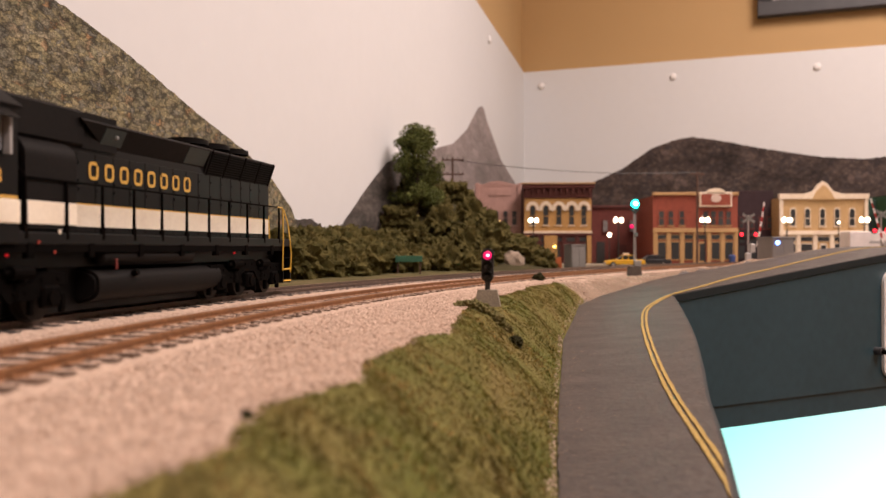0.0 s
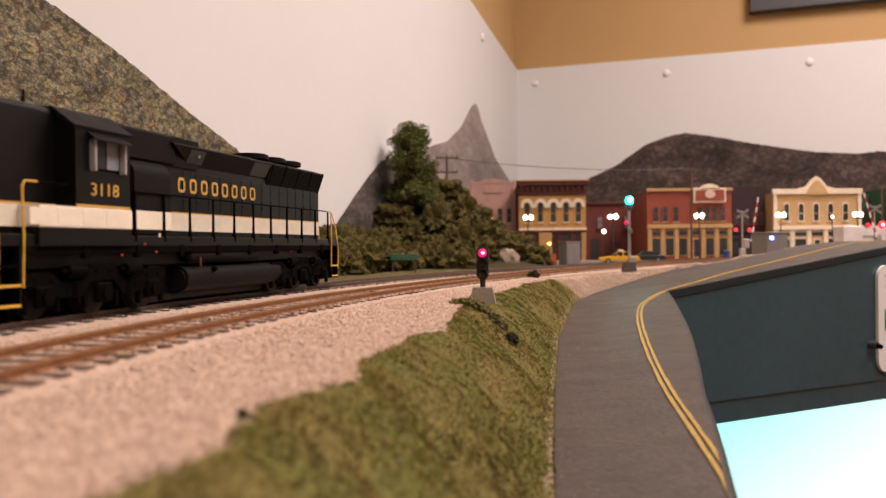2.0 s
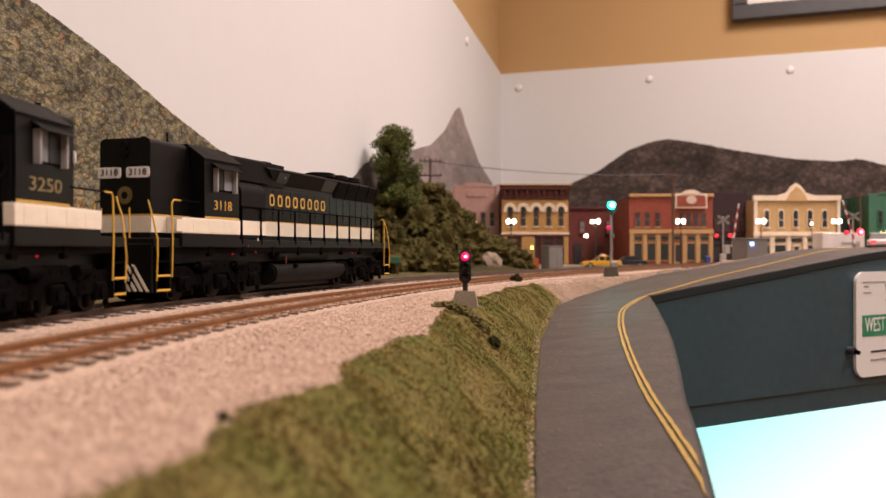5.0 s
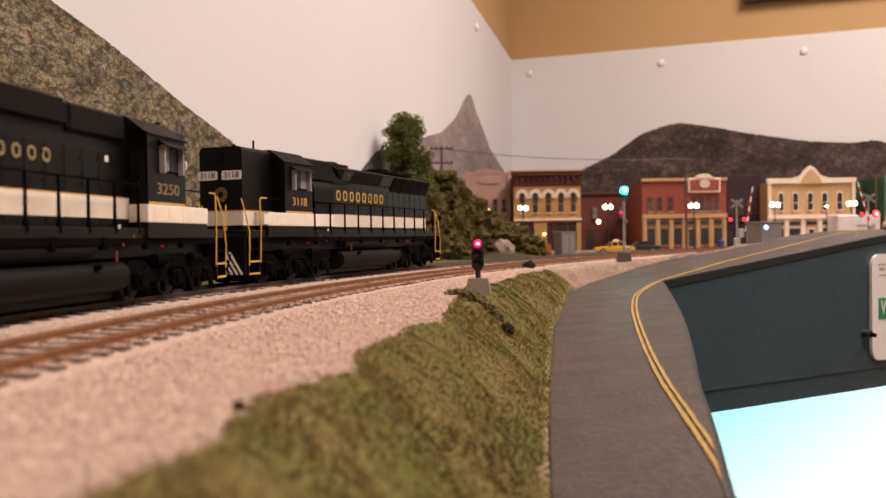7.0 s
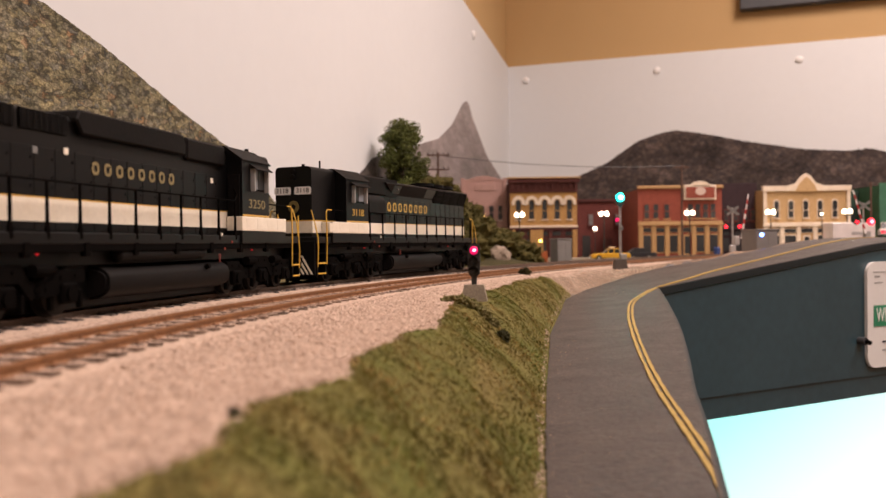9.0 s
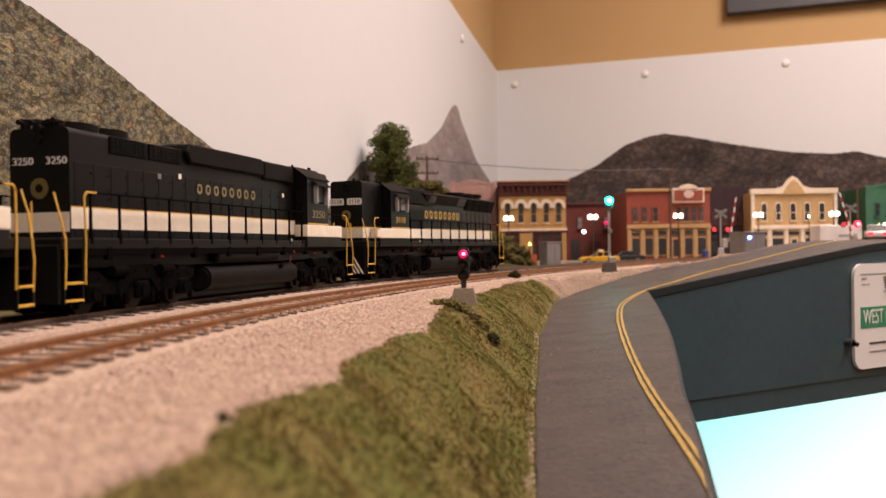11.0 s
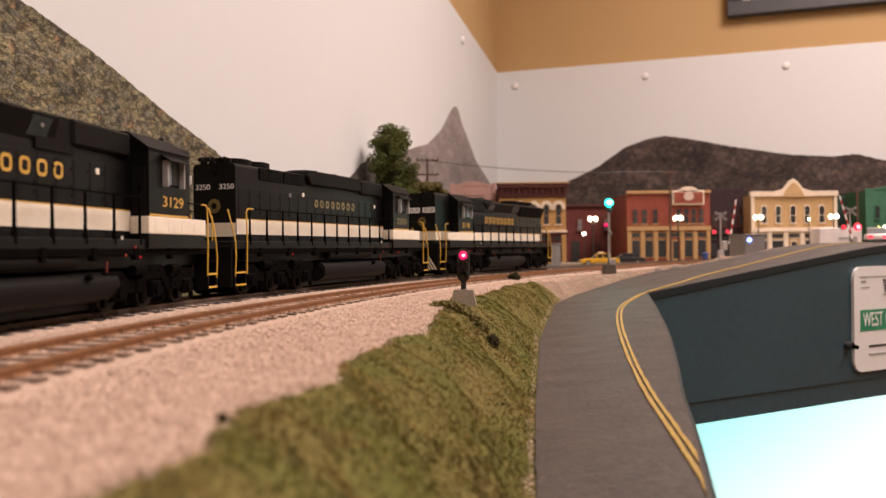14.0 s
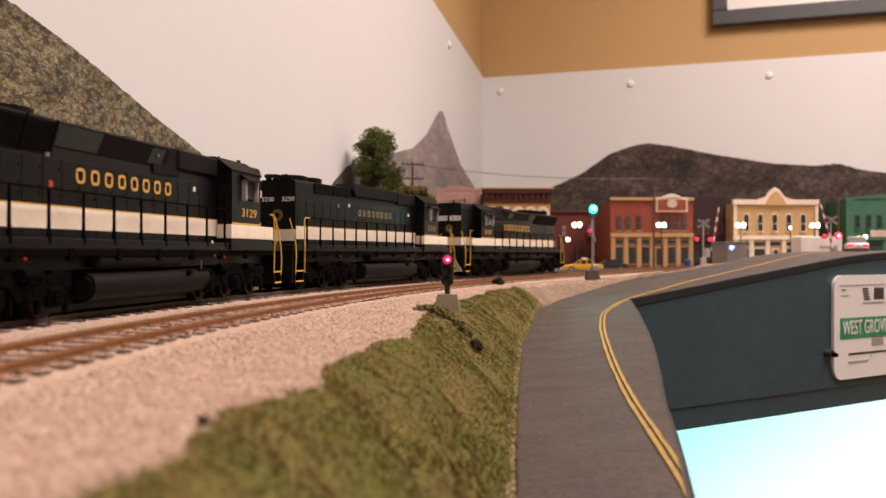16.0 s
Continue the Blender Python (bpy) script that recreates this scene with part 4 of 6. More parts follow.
        for x in (hr + 16, hr + 33, hr + 50):
            bm = rod(fresh(), (x, 0, 57.0), (x, 0, 58.8), 8.0, 28)
            rod(bm, (x, 0, 58.8), (x, 0, 59.2), 6.8, 28)
            mm("radiator_fan", bm, M_SOOT, lo, smooth=True)
        bm = span(fresh(), 28.0, c0 - 2, -12.2, 12.2, 49.0 if show < 0 else 46.5, 56.8, 0.8)
        span(bm, 12, 30, -11.2, 11.2, 46.5, 56.6)
        mm("filter_housing", bm, M_SOOT, lo)
    else:
        for s in (-1, 1):
            for xa in (hr + 18, hr + 38.5):
                gr = mm("radiator_grille", span(fresh(), xa, xa + 19, 10.4 * s, 10.85 * s, 49.6, 55.0, 0.1), M_FRAMEK, lo)
                for i in range(9):
                    mm("grille_slat", span(fresh(), xa + 0.4, xa + 18.6, 10.8 * s, 11.05 * s, 49.9 + i * 0.55, 50.1 + i * 0.55), M_BLACK, gr)
                for i in range(8):
                    mm("grille_post", span(fresh(), xa + 1 + i * 2.35, xa + 1.3 + i * 2.35, 10.8 * s, 11.12 * s, 49.7, 54.9), M_BLACK, gr)
        for x in (hr + 14, hr + 29):
            bm = rod(fresh(), (x, 0, 55.4), (x, 0, 58.2), 8.0, 28)
            rod(bm, (x, 0, 58.2), (x, 0, 58.6), 6.8, 28)
            mm("radiator_fan", bm, M_SOOT, lo, smooth=True)
        bm = prism(fresh(), [(-40, 50.6), (-42.5, 54.5), (-41, 57.6), (15.5, 57.6), (17.2, 55), (17.2, 50.6)], -12.6, 12.6)
        bmesh.ops.bevel(bm, geom=bm.edges[:], offset=0.5, segments=1, affect="EDGES")
        mm("dynamic_brake_blister", bm, M_SOOT, lo)
        for x in (-26, -4):
            mm("brake_fan", rod(fresh(), (x, 0, 57.2), (x, 0, 58.8), 7.6, 28), M_SOOT, lo, smooth=True)
        mm("filter_housing", span(fresh(), 18.6, c0 - 4, -12.2, 12.2, 49.2, 57.2, 0.8), M_SOOT, lo)
        bm = fresh()
        for i, (xx, yy) in enumerate(((hr + 1.5, -6), (hr + 1.5, 6), (hr + 5, 0), (hr + 3, 3), (hr + 3, -3))):
            rod(bm, (xx, yy, 55.2), (xx, yy, 57.6 + (i % 2)), 1.5, 12)
            rod(bm, (xx - 3, yy, 57.4), (xx + 2, yy, 57.4), 0.9, 10, 0.5)
        mm("air_horn", bm, M_SOOT, lo)
    mm("exhaust_stack", span(fresh(), 8, 15, -3, 3, 56.5, 59.0, 0.4), M_SOOT, lo)
    # blower duct behind the cab
    if sp["duct"]:
        bm = fresh()
        prof = [(0, 0), (0, 22.6)] + [(5.2 * math.sin(radians(a)), 22.6 - 5.2 + 5.2 * math.cos(radians(a)) + 0.6) for a in range(0, 91, 15)] + [(5.2, 0)]
        prism(bm, [(10.4 * sp["duct"] + u * sp["duct"], 23.4 + v) for u, v in prof], c0 - 24, c0 - 4.5, "x")
        mm("blower_duct", bm, M_SOOT, lo, smooth=True)
        mm("duct_mouth", prism(fresh(), [((10.4 + u * 0.8) * sp["duct"], 23.6 + v * 0.93) for u, v in prof], c0 - 4.6, c0 - 4.2, "x"), M_FRAMEK, lo)
        mm("white_stripe", span(fresh(), c0 - 23.8, c0 - 4.6, 15.5 * sp["duct"], 15.82 * sp["duct"], 24.6, 30.4), M_WHITE, lo, "weathered off-white stripe")
    # cab
    bm = prism(fresh(), [(-17.2, 22.5), (17.2, 22.5), (17.2, 52.0), (10.0, 57.2), (-10.0, 57.2), (-17.2, 52.0)], c0, c1, "x")
    cab = mm("cab", bm, M_BLACK, lo)
    mm("cab_roof", prism(fresh(), [(-17.6, 51.8), (-10.1, 57.2), (10.1, 57.2), (17.6, 51.8), (17.8, 52.5), (10.3, 57.9), (-10.3, 57.9), (-17.8, 52.5)], c0 - 1.0, c1 + 1.0, "x"), M_SOOT, cab)
    wx0, wx1 = sp["window"]
    for s in (-1, 1):
        y = 17.2 * s
        win = mm("cab_window", span(fresh(), wx0, wx1, y - 0.3 * s, y + 0.15 * s, 40.8, 50.0), M_FRAMEK, cab)
        mid = (wx0 + wx1) / 2
        # one pane carries the painted reflection, the other stays dark
        for a, b, g in ((wx0 + 0.7, mid - 0.3, M_CABREFLECT), (mid + 0.3, wx1 - 0.7, M_CABDARK)):
            mm("pane", span(fresh(), a, b, y + 0.1 * s, y + 0.22 * s, 41.4, 49.4), g, win)
        for a in (wx0 - 0.6, wx1 - 0.3):
            mm("wind_wing", span(fresh(), a, a + 0.9, y, y + 2.0 * s, 40.4, 49.4, 0.1), M_SILVER, win, "light grey wind deflector")
        bm = fresh()
        prism(bm, [(y, 51.4), (y + 3.4 * s, 49.0), (y + 3.4 * s, 48.7), (y, 50.9)], wx0 - 1.5, wx1 + 1.5, "x")
        mm("sunshade", bm, M_SOOT, win)
        tm = Matrix.Translation(((c0 + c1) / 2 / 1000 + sp["num_dx"] * 0.001, (y + 0.06 * s) / 1000, 0.0352)) @ pose(0, 0, 0, 90, 0, 0 if s < 0 else 180)
        words("road_number", sp["number"], 0.0051, tm, text, cab, "road number in gold digits", width=sp["num_w"])
        if sp["cab_box"]:
            mm("cab_stripe", span(fresh(), c0 + 0.2, c1 - 0.2, y - 0.1 * s, y + 0.16 * s, 30.2, 31.0), M_GOLD, cab, "thin gold line")
    mm("cab_door", span(fresh(), c0 - 0.5, c0 + 0.2, 11.4 * show, 16.2 * show, 24.5, 46.5, 0.1), M_SOOT, cab)
    # equipment box beside the cab
    for s in (-1, 1):
        bx = mm("battery_box", span(fresh(), c0 - 0.6, box1, 10.6 * s, 17.3 * s, 19.6, 30.2, 0.25), M_BLACK, lo)
        mm("white_panel", span(fresh(), c0 - 0.7, box1 + 0.1, 10.8 * s, 17.5 * s, 24.4, 30.1, 0.2), M_WHITE, bx, "weathered off-white panel")
        for x in np.arange(c0 + 3, box1 - 2, 10.0):
            mm("box_hatch", span(fresh(), x, x + 8.4, 17.4 * s, 17.56 * s, 25.0, 29.4, 0.03), M_WHITE, bx)
        mm("builder_plate", span(fresh(), box1 - 22, box1 - 17, 16.3 * s, 16.7 * s, 20.3, 21.6), M_GREY, lo)
    # short hood
    o = loop_profile(10.5, 22.5, 57.6, 2.2)
    sh = mm("short_hood", prism(fresh(), o, c1 - 0.5, nose, "x"), M_BLACK, lo, smooth=True)
    bm = fresh()
    span(bm, c1, nose - 0.1, -10.72, 10.72, 24.6, 30.4)
    span(bm, nose - 1, nose + 0.22, -10.4, 10.4, 24.6, 30.4)
    mm("white_stripe", bm, M_WHITE, sh, "weathered off-white stripe")
    mm("gold_pinstripe", span(fresh(), c1, nose + 0.25, -10.74, 10.74, 30.4, 31.0), M_GOLD, sh, "thin gold line")
    # both ends: number boards, lamps, emblem
    for x, d, face in ((nose, 1, sh), (hr, -1, hood)):
        board = (d > 0) == sp["boards_front"]
        for s in (-1, 1):
            if board:
                bm = prism(fresh(), rounded(s * 5.9 - 5.2, s * 5.9 + 4.4 * 1.0, 43.7, 47.5, 0.9, 3), x - 0.3 * d, x + 0.35 * d, "x")
                nb = mm("number_board", bm, M_SIGN, face, "white number board")
            tm = Matrix.Translation(((x + 0.38 * d) / 1000, s * 0.0059 - 0.0004, 0.0456)) @ pose(0, 0, 0, 90, 0, 90 * d)
            words("board_number", sp["number"], 0.0032, tm, M_INK if board else M_SIGN, face, "road number", width=0.0072)
        bm = rod(fresh(), (x - 0.3 * d, 0, 55.0), (x + 0.9 * d, 0, 55.0), 1.4, 14)
        rod(bm, (x - 0.3 * d, 0, 52.2), (x + 0.9 * d, 0, 52.2), 1.4, 14)
        mm("headlight", bm, M_SOOT, face)
        bm = fresh()
        rod(bm, (x - 0.2 * d, 0, 37.6), (x + 0.2 * d, 0, 37.6), 3.1, 24)
        em = mm("emblem_disc", bm, M_OLDGOLD, face, "dull gold round emblem")
        mm("emblem_centre", rod(fresh(), (x, 0, 37.6), (x + 0.3 * d, 0, 37.6), 1.3, 20), M_BLACK, em)
    mm("white_stripe", span(fresh(), hr - 0.22, hr + 1, -10.4, 10.4, 24.6, 30.4), M_WHITE, hood, "weathered off-white stripe")
    mm("end_door", span(fresh(), nose - 0.1, nose + 0.15, -3.4, 3.4, 24, 33), M_BLACK, sh)
    # aerials
    bm = rod(fresh(), (c1 + 4, 4, 57), (c1 + 4, 4, 62.0), 0.5, 6)
    rod(bm, (c1 + 7, -4, 57), (c1 + 7, -4, 60.4), 0.9, 8)
    mm("roof_aerial", bm, M_SOOT, lo)
    # pilots, couplers, steps
    for x, d in ((pf, 1), (pr, -1)):
        pil = mm("pilot", span(fresh(), x - 0.6, x + 0.6, -15.8, 15.8, 4.0, 20.6, 0.2), M_BLACK, lo)
        if d > 0 and sp["chevrons"]:
            for yy in (-14.4, -12.0, -9.6, -7.2, 7.2, 9.6, 12.0, 14.4):
                bm = fresh()
                to = yy - (6 if yy > 0 else -6)
                prism(bm, [(yy - 0.55, 4.4), (yy + 0.55, 4.4), (to + 0.55, 13.5), (to - 0.55, 13.5)], x + 0.6 * d, x + 0.9 * d, "x")
                mm("chevron", bm, M_WHITE, pil, "white slanting stripe")
        bm = box(fresh(), (x + 2.2 * d, 0, 10.4), (4.6, 2.6, 2.8), 0.4)
        box(bm, (x + 5.0 * d, 0.8, 10.4), (2.4, 3.6, 3.6), 0.6)
        mm("coupler", bm, M_FRAMEK, lo)
        for yy in (-9, -6, 6, 9):
            bm = wire(fresh(), [(x + 0.6 * d, yy, 13), (x + 2.0 * d, yy, 10), (x + 2.6 * d, yy * 0.95, 6.5)], 0.35, 5)
            mm("air_hose", bm, M_FRAMEK, lo)
        for yy in (-1, 1):
            steps_and_rails(lo, x - 0.6 * d, -d, yy, d > 0)
    # walkway handrails
    for s in (-1, 1):
        y = 16.0 * s
        xs = list(np.linspace(pr + 13, c0 - 4, sp["posts"]))
        for x in xs:
            bm = rod(fresh(), (x, y, 21.0), (x, y, 36.0), 0.62, 6, 0.42)
            box(bm, (x, y, 22.4), (1.5, 0.9, 3.4), 0.15)
            mm("stanchion", bm, M_FRAMEK, lo)
        mm("handrail", wire(fresh(), [(xs[0], y, 36.0), (xs[-1], y, 36.0), (c0 - 1.5, y * 0.98, 38.5), (c0 - 1.0, y * 0.9, 41)], 0.3, 5), M_FRAMEK, lo)
        mm("handrail", wire(fresh(), [(c1 + 1.5, y, 36), (c1 + 5, y, 36), (pf - 12, y, 36)], 0.3, 5) if pf - 12 > c1 + 6 else wire(fresh(), [(c1 + 1, y, 39), (c1 + 4, y, 36), (c1 + 8, y, 36)], 0.3, 5), M_FRAMEK, lo)
    # tank and reservoirs
    ta, tb = sp["tank"]
    prof = [(16.0 * math.copysign(abs(math.cos(radians(a))) ** 0.55, math.cos(radians(a))), 8.1 + 5.3 * math.copysign(abs(math.sin(radians(a))) ** 0.7, math.sin(radians(a)))) for a in range(0, 360, 10)]
    bm = prism(fresh(), prof, ta, tb, "x")
    bmesh.ops.bevel(bm, geom=[e for e in bm.edges if abs(e.verts[0].co.x - e.verts[1].co.x) < 0.01], offset=0.9, segments=2, affect="EDGES")
    tank = mm("fuel_tank", bm, M_SOOT, lo, smooth=True)
    mm("tank_cap", rod(fresh(), (20 * show * 0 + tb - 18, 15.4 * show, 11.0), (tb - 18, 17.0 * show, 11.6), 1.0, 10), M_FRAMEK, tank)
    mm("tank_gauge", span(fresh(), tb - 9, tb - 8.2, 15.8 * show, 16.4 * show, 12.4, 15.6, 0.2), M_REDDARK, tank, "red fuel cut-off lever")
    for s in (-1, 1):
        bm = rod(fresh(), (-26, 13.4 * s, 16.2), (24, 13.4 * s, 16.2), 2.4, 16)
        ball(bm, (-26, 13.4 * s, 16.2), 2.4, 2, (0.5, 1, 1))
        ball(bm, (24, 13.4 * s, 16.2), 2.4, 2, (0.5, 1, 1))
        mm("air_reservoir", bm, M_SOOT, lo, smooth=True)
    for x, z in ((c0 - 8, 20.0), (c0 - 14, 17.5)):
        mm("valve_tag", box(fresh(), (x, 16.6 * show, z), (0.7, 0.4, 0.9), 0.1), M_REDP, lo, "small red valve tag")
    mm("sill_tag", box(fresh(), (c0 - 16, 16.5 * show, 22.8), (0.9, 0.4, 1.2), 0.1), M_WHITE, lo)
    for x in (sp["bolster"] - 9, -sp["bolster"] + 12):
        mm("ground_light", box(fresh(), (x, 14.6 * show, 16.8), (0.9, 0.6, 0.6), 0.15), G_DIMRED, lo, "dim red ground light")
    truck(lo, sp["bolster"])
    truck(lo, -sp["bolster"])
    return lo


M_TEALK = material("dark_green_patch", (0.010, 0.026, 0.027), 0.45, (0.014, 0.034, 0.034), 100, 0.5, 900, 0.15, 0.02, 600)
M_OLDGOLD = material("old_gold_emblem", (0.16, 0.12, 0.035), 0.5, None, 400, 0.5, 900, 0.2, 0.0)
M_REDDARK = material("dark_red_lever", (0.16, 0.02, 0.015), 0.6, None, 300, 0.5, 900, 0.1, 0.0)
M_REDP = material("red_tag_paint", (0.42, 0.05, 0.03), 0.5, None, 300, 0.5, 900, 0.1, 0.0)
SD45 = dict(nose=107, hood_rear=-98.5, front=119, rear=-110, bolster=70, flared=True, posts=11, hood_top=55.6, boards_front=True, chevrons=True, cab_box=True, text=M_GOLD)
LEAD = locomotive("road_diesel", "black diesel locomotive with white stripe, flared radiators and high nose", dict(
    SD45, number="3118", side=1, front=113, duct=1, cab0=60.5, cab1=84.4, box1=98.4, window=(65.2, 78.2), num_dx=-0.3, num_w=0.0122, letters=(-32.0, 24.6), letter_z=40.6, letter_h=5.2,
    tank=(-46, 28), stripe=(24.6, 30.7), flare_end=(17.0, 31.0), flare_top=54.4, flare_low=45.0, hatches=((-41.0, -27.0), (10.0, 20.0)), lug=14.0, decals=()))
MID = locomotive("road_diesel", "black diesel locomotive with white stripe and dull gold lettering", dict(
    SD45, number="3250", side=-1, duct=0, cab0=51.5, cab1=76.6, nose=91, box1=94, hood_rear=-102, front=113, rear=-113, bolster=74, flared=False, posts=12, window=(59.5, 72.0), num_dx=0.6, num_w=0.0150,
    letters=(-33.6, 12.0), letter_z=41.7, letter_h=3.9, tank=(-34, 43), stripe=(25.5, 31.8), decals=((-57.4, 44.4, M_GREY), (-44.9, 45.3, M_WHITE), (39.0, 43.3, M_WHITE)), chevrons=False, text=M_DULLGOLD))
REAR = locomotive("road_diesel", "black diesel locomotive with dark green roof panels and gold lettering", dict(
    SD45, number="3129", side=-1, duct=0, cab0=62, cab1=90.5, box1=105, window=(72.0, 84.0), num_dx=2.8, num_w=0.0152, letters=(-31.0, 24.8), letter_z=41.5, letter_h=4.7,
    tank=(-30, 46.5), stripe=(25.3, 31.7), flare_end=(21.0, 19.0), flare_top=56.0, flare_low=46.0, hatches=((-43.0, -21.0), (8.0, 16.5)), lug=12.5, decals=((-44.0, 46.6, M_GREY), (-42.5, 38.0, M_REDP), (42.5, 43.0, M_WHITE))))
COUPLED = ((LEAD, 0.0, 0.070, True), (MID, -0.244, 0.074, False), (REAR, -0.488, 0.070, False))

# length run along the line, seconds and metres
RUN = [(0, -0.1524), (0.5, -0.1393), (1, -0.1258), (1.5, -0.1123), (2, -0.0994), (2.5, -0.0858), (3, -0.0700), (5.5, 0.0), (6, 0.0146), (6.5, 0.0282), (7, 0.0426), (7.5, 0.0592),
       (8, 0.0754), (8.5, 0.0924), (9, 0.1105), (11.5, 0.1992), (12, 0.2165), (12.5, 0.2332), (13, 0.2520), (13.5, 0.2704), (14, 0.2875), (14.5, 0.3056), (15, 0.3241), (15.5, 0.3416), (16, 0.3595)]


def run_at(t):
    i = max(0, min(len(RUN) - 2, next((k for k in range(len(RUN) - 1) if RUN[k + 1][0] >= t), len(RUN) - 2)))

    def slope(k):
        a, b = RUN[max(k - 1, 0)], RUN[min(k + 1, len(RUN) - 1)]
        return (b[1] - a[1]) / (b[0] - a[0])

    (ta, sa), (tb, sb) = RUN[i], RUN[i + 1]
    h = tb - ta
    u = (t - ta) / h
    return sa * (1 + 2 * u) * (1 - u) ** 2 + slope(i) * h * u * (1 - u) ** 2 + sb * u * u * (3 - 2 * u) + slope(i + 1) * h * u * u * (u - 1)


def motions():
    for lo, off, half, turned in COUPLED:
        rows = []
        for i in range(65):
            s = run_at(i * 0.25) + off
            xa, ya, _ = on_line(s - half)
            xb, yb, _ = on_line(s + half)
            h = math.degrees(math.atan2(xb - xa, yb - ya))
            rows.append((i * 0.25, pose((xa + xb) / 2, (ya + yb) / 2, 0, 0, 0, 90 - h + (180 if turned else 0))))
        walk(lo, rows)
    for ws, x in WHEELSETS:
        turned = ws.parent.parent == LEAD
        walk(ws, [(i * 0.2, Matrix.Translation((x, 0, 0.00585)) @ Matrix.Rotation((-1 if turned else 1) * (run_at(i * 0.2) - run_at(0)) / 0.00585, 4, "Y")) for i in range(81)])

# ---- town ----
TOWN_Z = -0.0052


def brick(name, base, alt, rough=0.8):
    """Painted brickwork: courses with paler joints and uneven bricks."""
    m = material(name, base, rough, alt, 90, 0.5, 700, 0.15, 0.15, 700)
    nt = m.node_tree
    bsdf = nt.nodes["Principled BSDF"]
    link = next(l for l in nt.links if l.to_socket == bsdf.inputs["Base Color"])
    src = link.from_socket
    co = nt.nodes.new("ShaderNodeTexCoord")
    mp = nt.nodes.new("ShaderNodeMapping")
    mp.inputs["Rotation"].default_value = (radians(90), 0, 0)
    tex = nt.nodes.new("ShaderNodeTexBrick")
    tex.inputs["Scale"].default_value = 1.0
    tex.inputs["Brick Width"].default_value, tex.inputs["Row Height"].default_value, tex.inputs["Mortar Size"].default_value = 0.0026, 0.0009, 0.00012
    tex.inputs["Color1"].default_value, tex.inputs["Color2"].default_value, tex.inputs["Mortar"].default_value = (1, 1, 1, 1), (0.82, 0.82, 0.82, 1), (0.7, 0.68, 0.66, 1)
    nt.links.new(co.outputs["Object"], mp.inputs[0])
    nt.links.new(mp.outputs[0], tex.inputs["Vector"])
    mul = nt.nodes.new("ShaderNodeMixRGB")
    mul.blend_type, mul.inputs[0].default_value = "MULTIPLY", 1.0
    nt.links.new(src, mul.inputs[1])
    nt.links.new(tex.outputs["Color"], mul.inputs[2])
    nt.links.new(mul.outputs[0], bsdf.inputs["Base Color"])
    return m


B_PINK = brick("pink_brick", (0.50, 0.30, 0.26), (0.43, 0.26, 0.225))
B_YEL = brick("ochre_brick", (0.50, 0.28, 0.09), (0.43, 0.24, 0.08))
B_MAROON = brick("maroon_paint", (0.10, 0.022, 0.016), (0.08, 0.018, 0.014))
B_DRED = brick("dark_red_brick", (0.17, 0.035, 0.025), (0.13, 0.028, 0.02))
B_RED = brick("red_brick", (0.30, 0.065, 0.035), (0.24, 0.05, 0.03))
B_PURP = brick("plum_brick", (0.030, 0.009, 0.014), (0.024, 0.008, 0.012))
B_CREAM = brick("cream_brick", (0.58, 0.38, 0.18), (0.52, 0.34, 0.16))
B_GREEN = brick("green_brick", (0.05, 0.17, 0.10), (0.04, 0.14, 0.085))
# same green at about a third, for the side of the green shop
B_DGREEN = brick("dark_green_brick", (0.018, 0.055, 0.036), (0.015, 0.045, 0.03))
M_TRIM = material("cream_trim", (0.72, 0.62, 0.50), 0.6, (0.6, 0.48, 0.36), 100, 0.5, 500, 0.06, 0.05, 500)
M_TAN = material("tan_woodwork", (0.42, 0.25, 0.10), 0.6, (0.36, 0.21, 0.09), 100, 0.5, 500, 0.08, 0.05, 500)
M_PALE = material("pale_pink_trim", (0.58, 0.44, 0.38), 0.6, None, 100, 0.5, 500, 0.06, 0.05, 500)
M_TAR = material("tar_roof", (0.05, 0.045, 0.04), 0.9, None, 100, 0.5, 500, 0.1, 0.2, 500)
M_TAXI = material("taxi_yellow", (0.72, 0.40, 0.03), 0.3, (0.68, 0.37, 0.03), 100, 0.5, 500, 0.03, 0.0, coat=0.4)
M_CARWHITE = material("car_white", (0.78, 0.72, 0.70), 0.3, None, 100, 0.5, 500, 0.03, 0.0, coat=0.4)
M_CARDARK = material("car_dark", (0.02, 0.02, 0.024), 0.3, None, 100, 0.5, 500, 0.03, 0.0, coat=0.4)
M_BLUEP = material("blue_bin_paint", (0.03, 0.06, 0.20), 0.5)
M_ORANGE = material("orange_paint", (0.55, 0.14, 0.04), 0.6)
M_IRON = material("dark_iron", (0.03, 0.027, 0.025), 0.5)
M_ROCK = material("tan_rock", (0.30, 0.23, 0.17), 0.9, (0.22, 0.17, 0.13), 80, 0.5, 400, 0.25, 0.8, 300)
M_REDWHITE_R = material("gate_red", (0.45, 0.03, 0.03), 0.5)


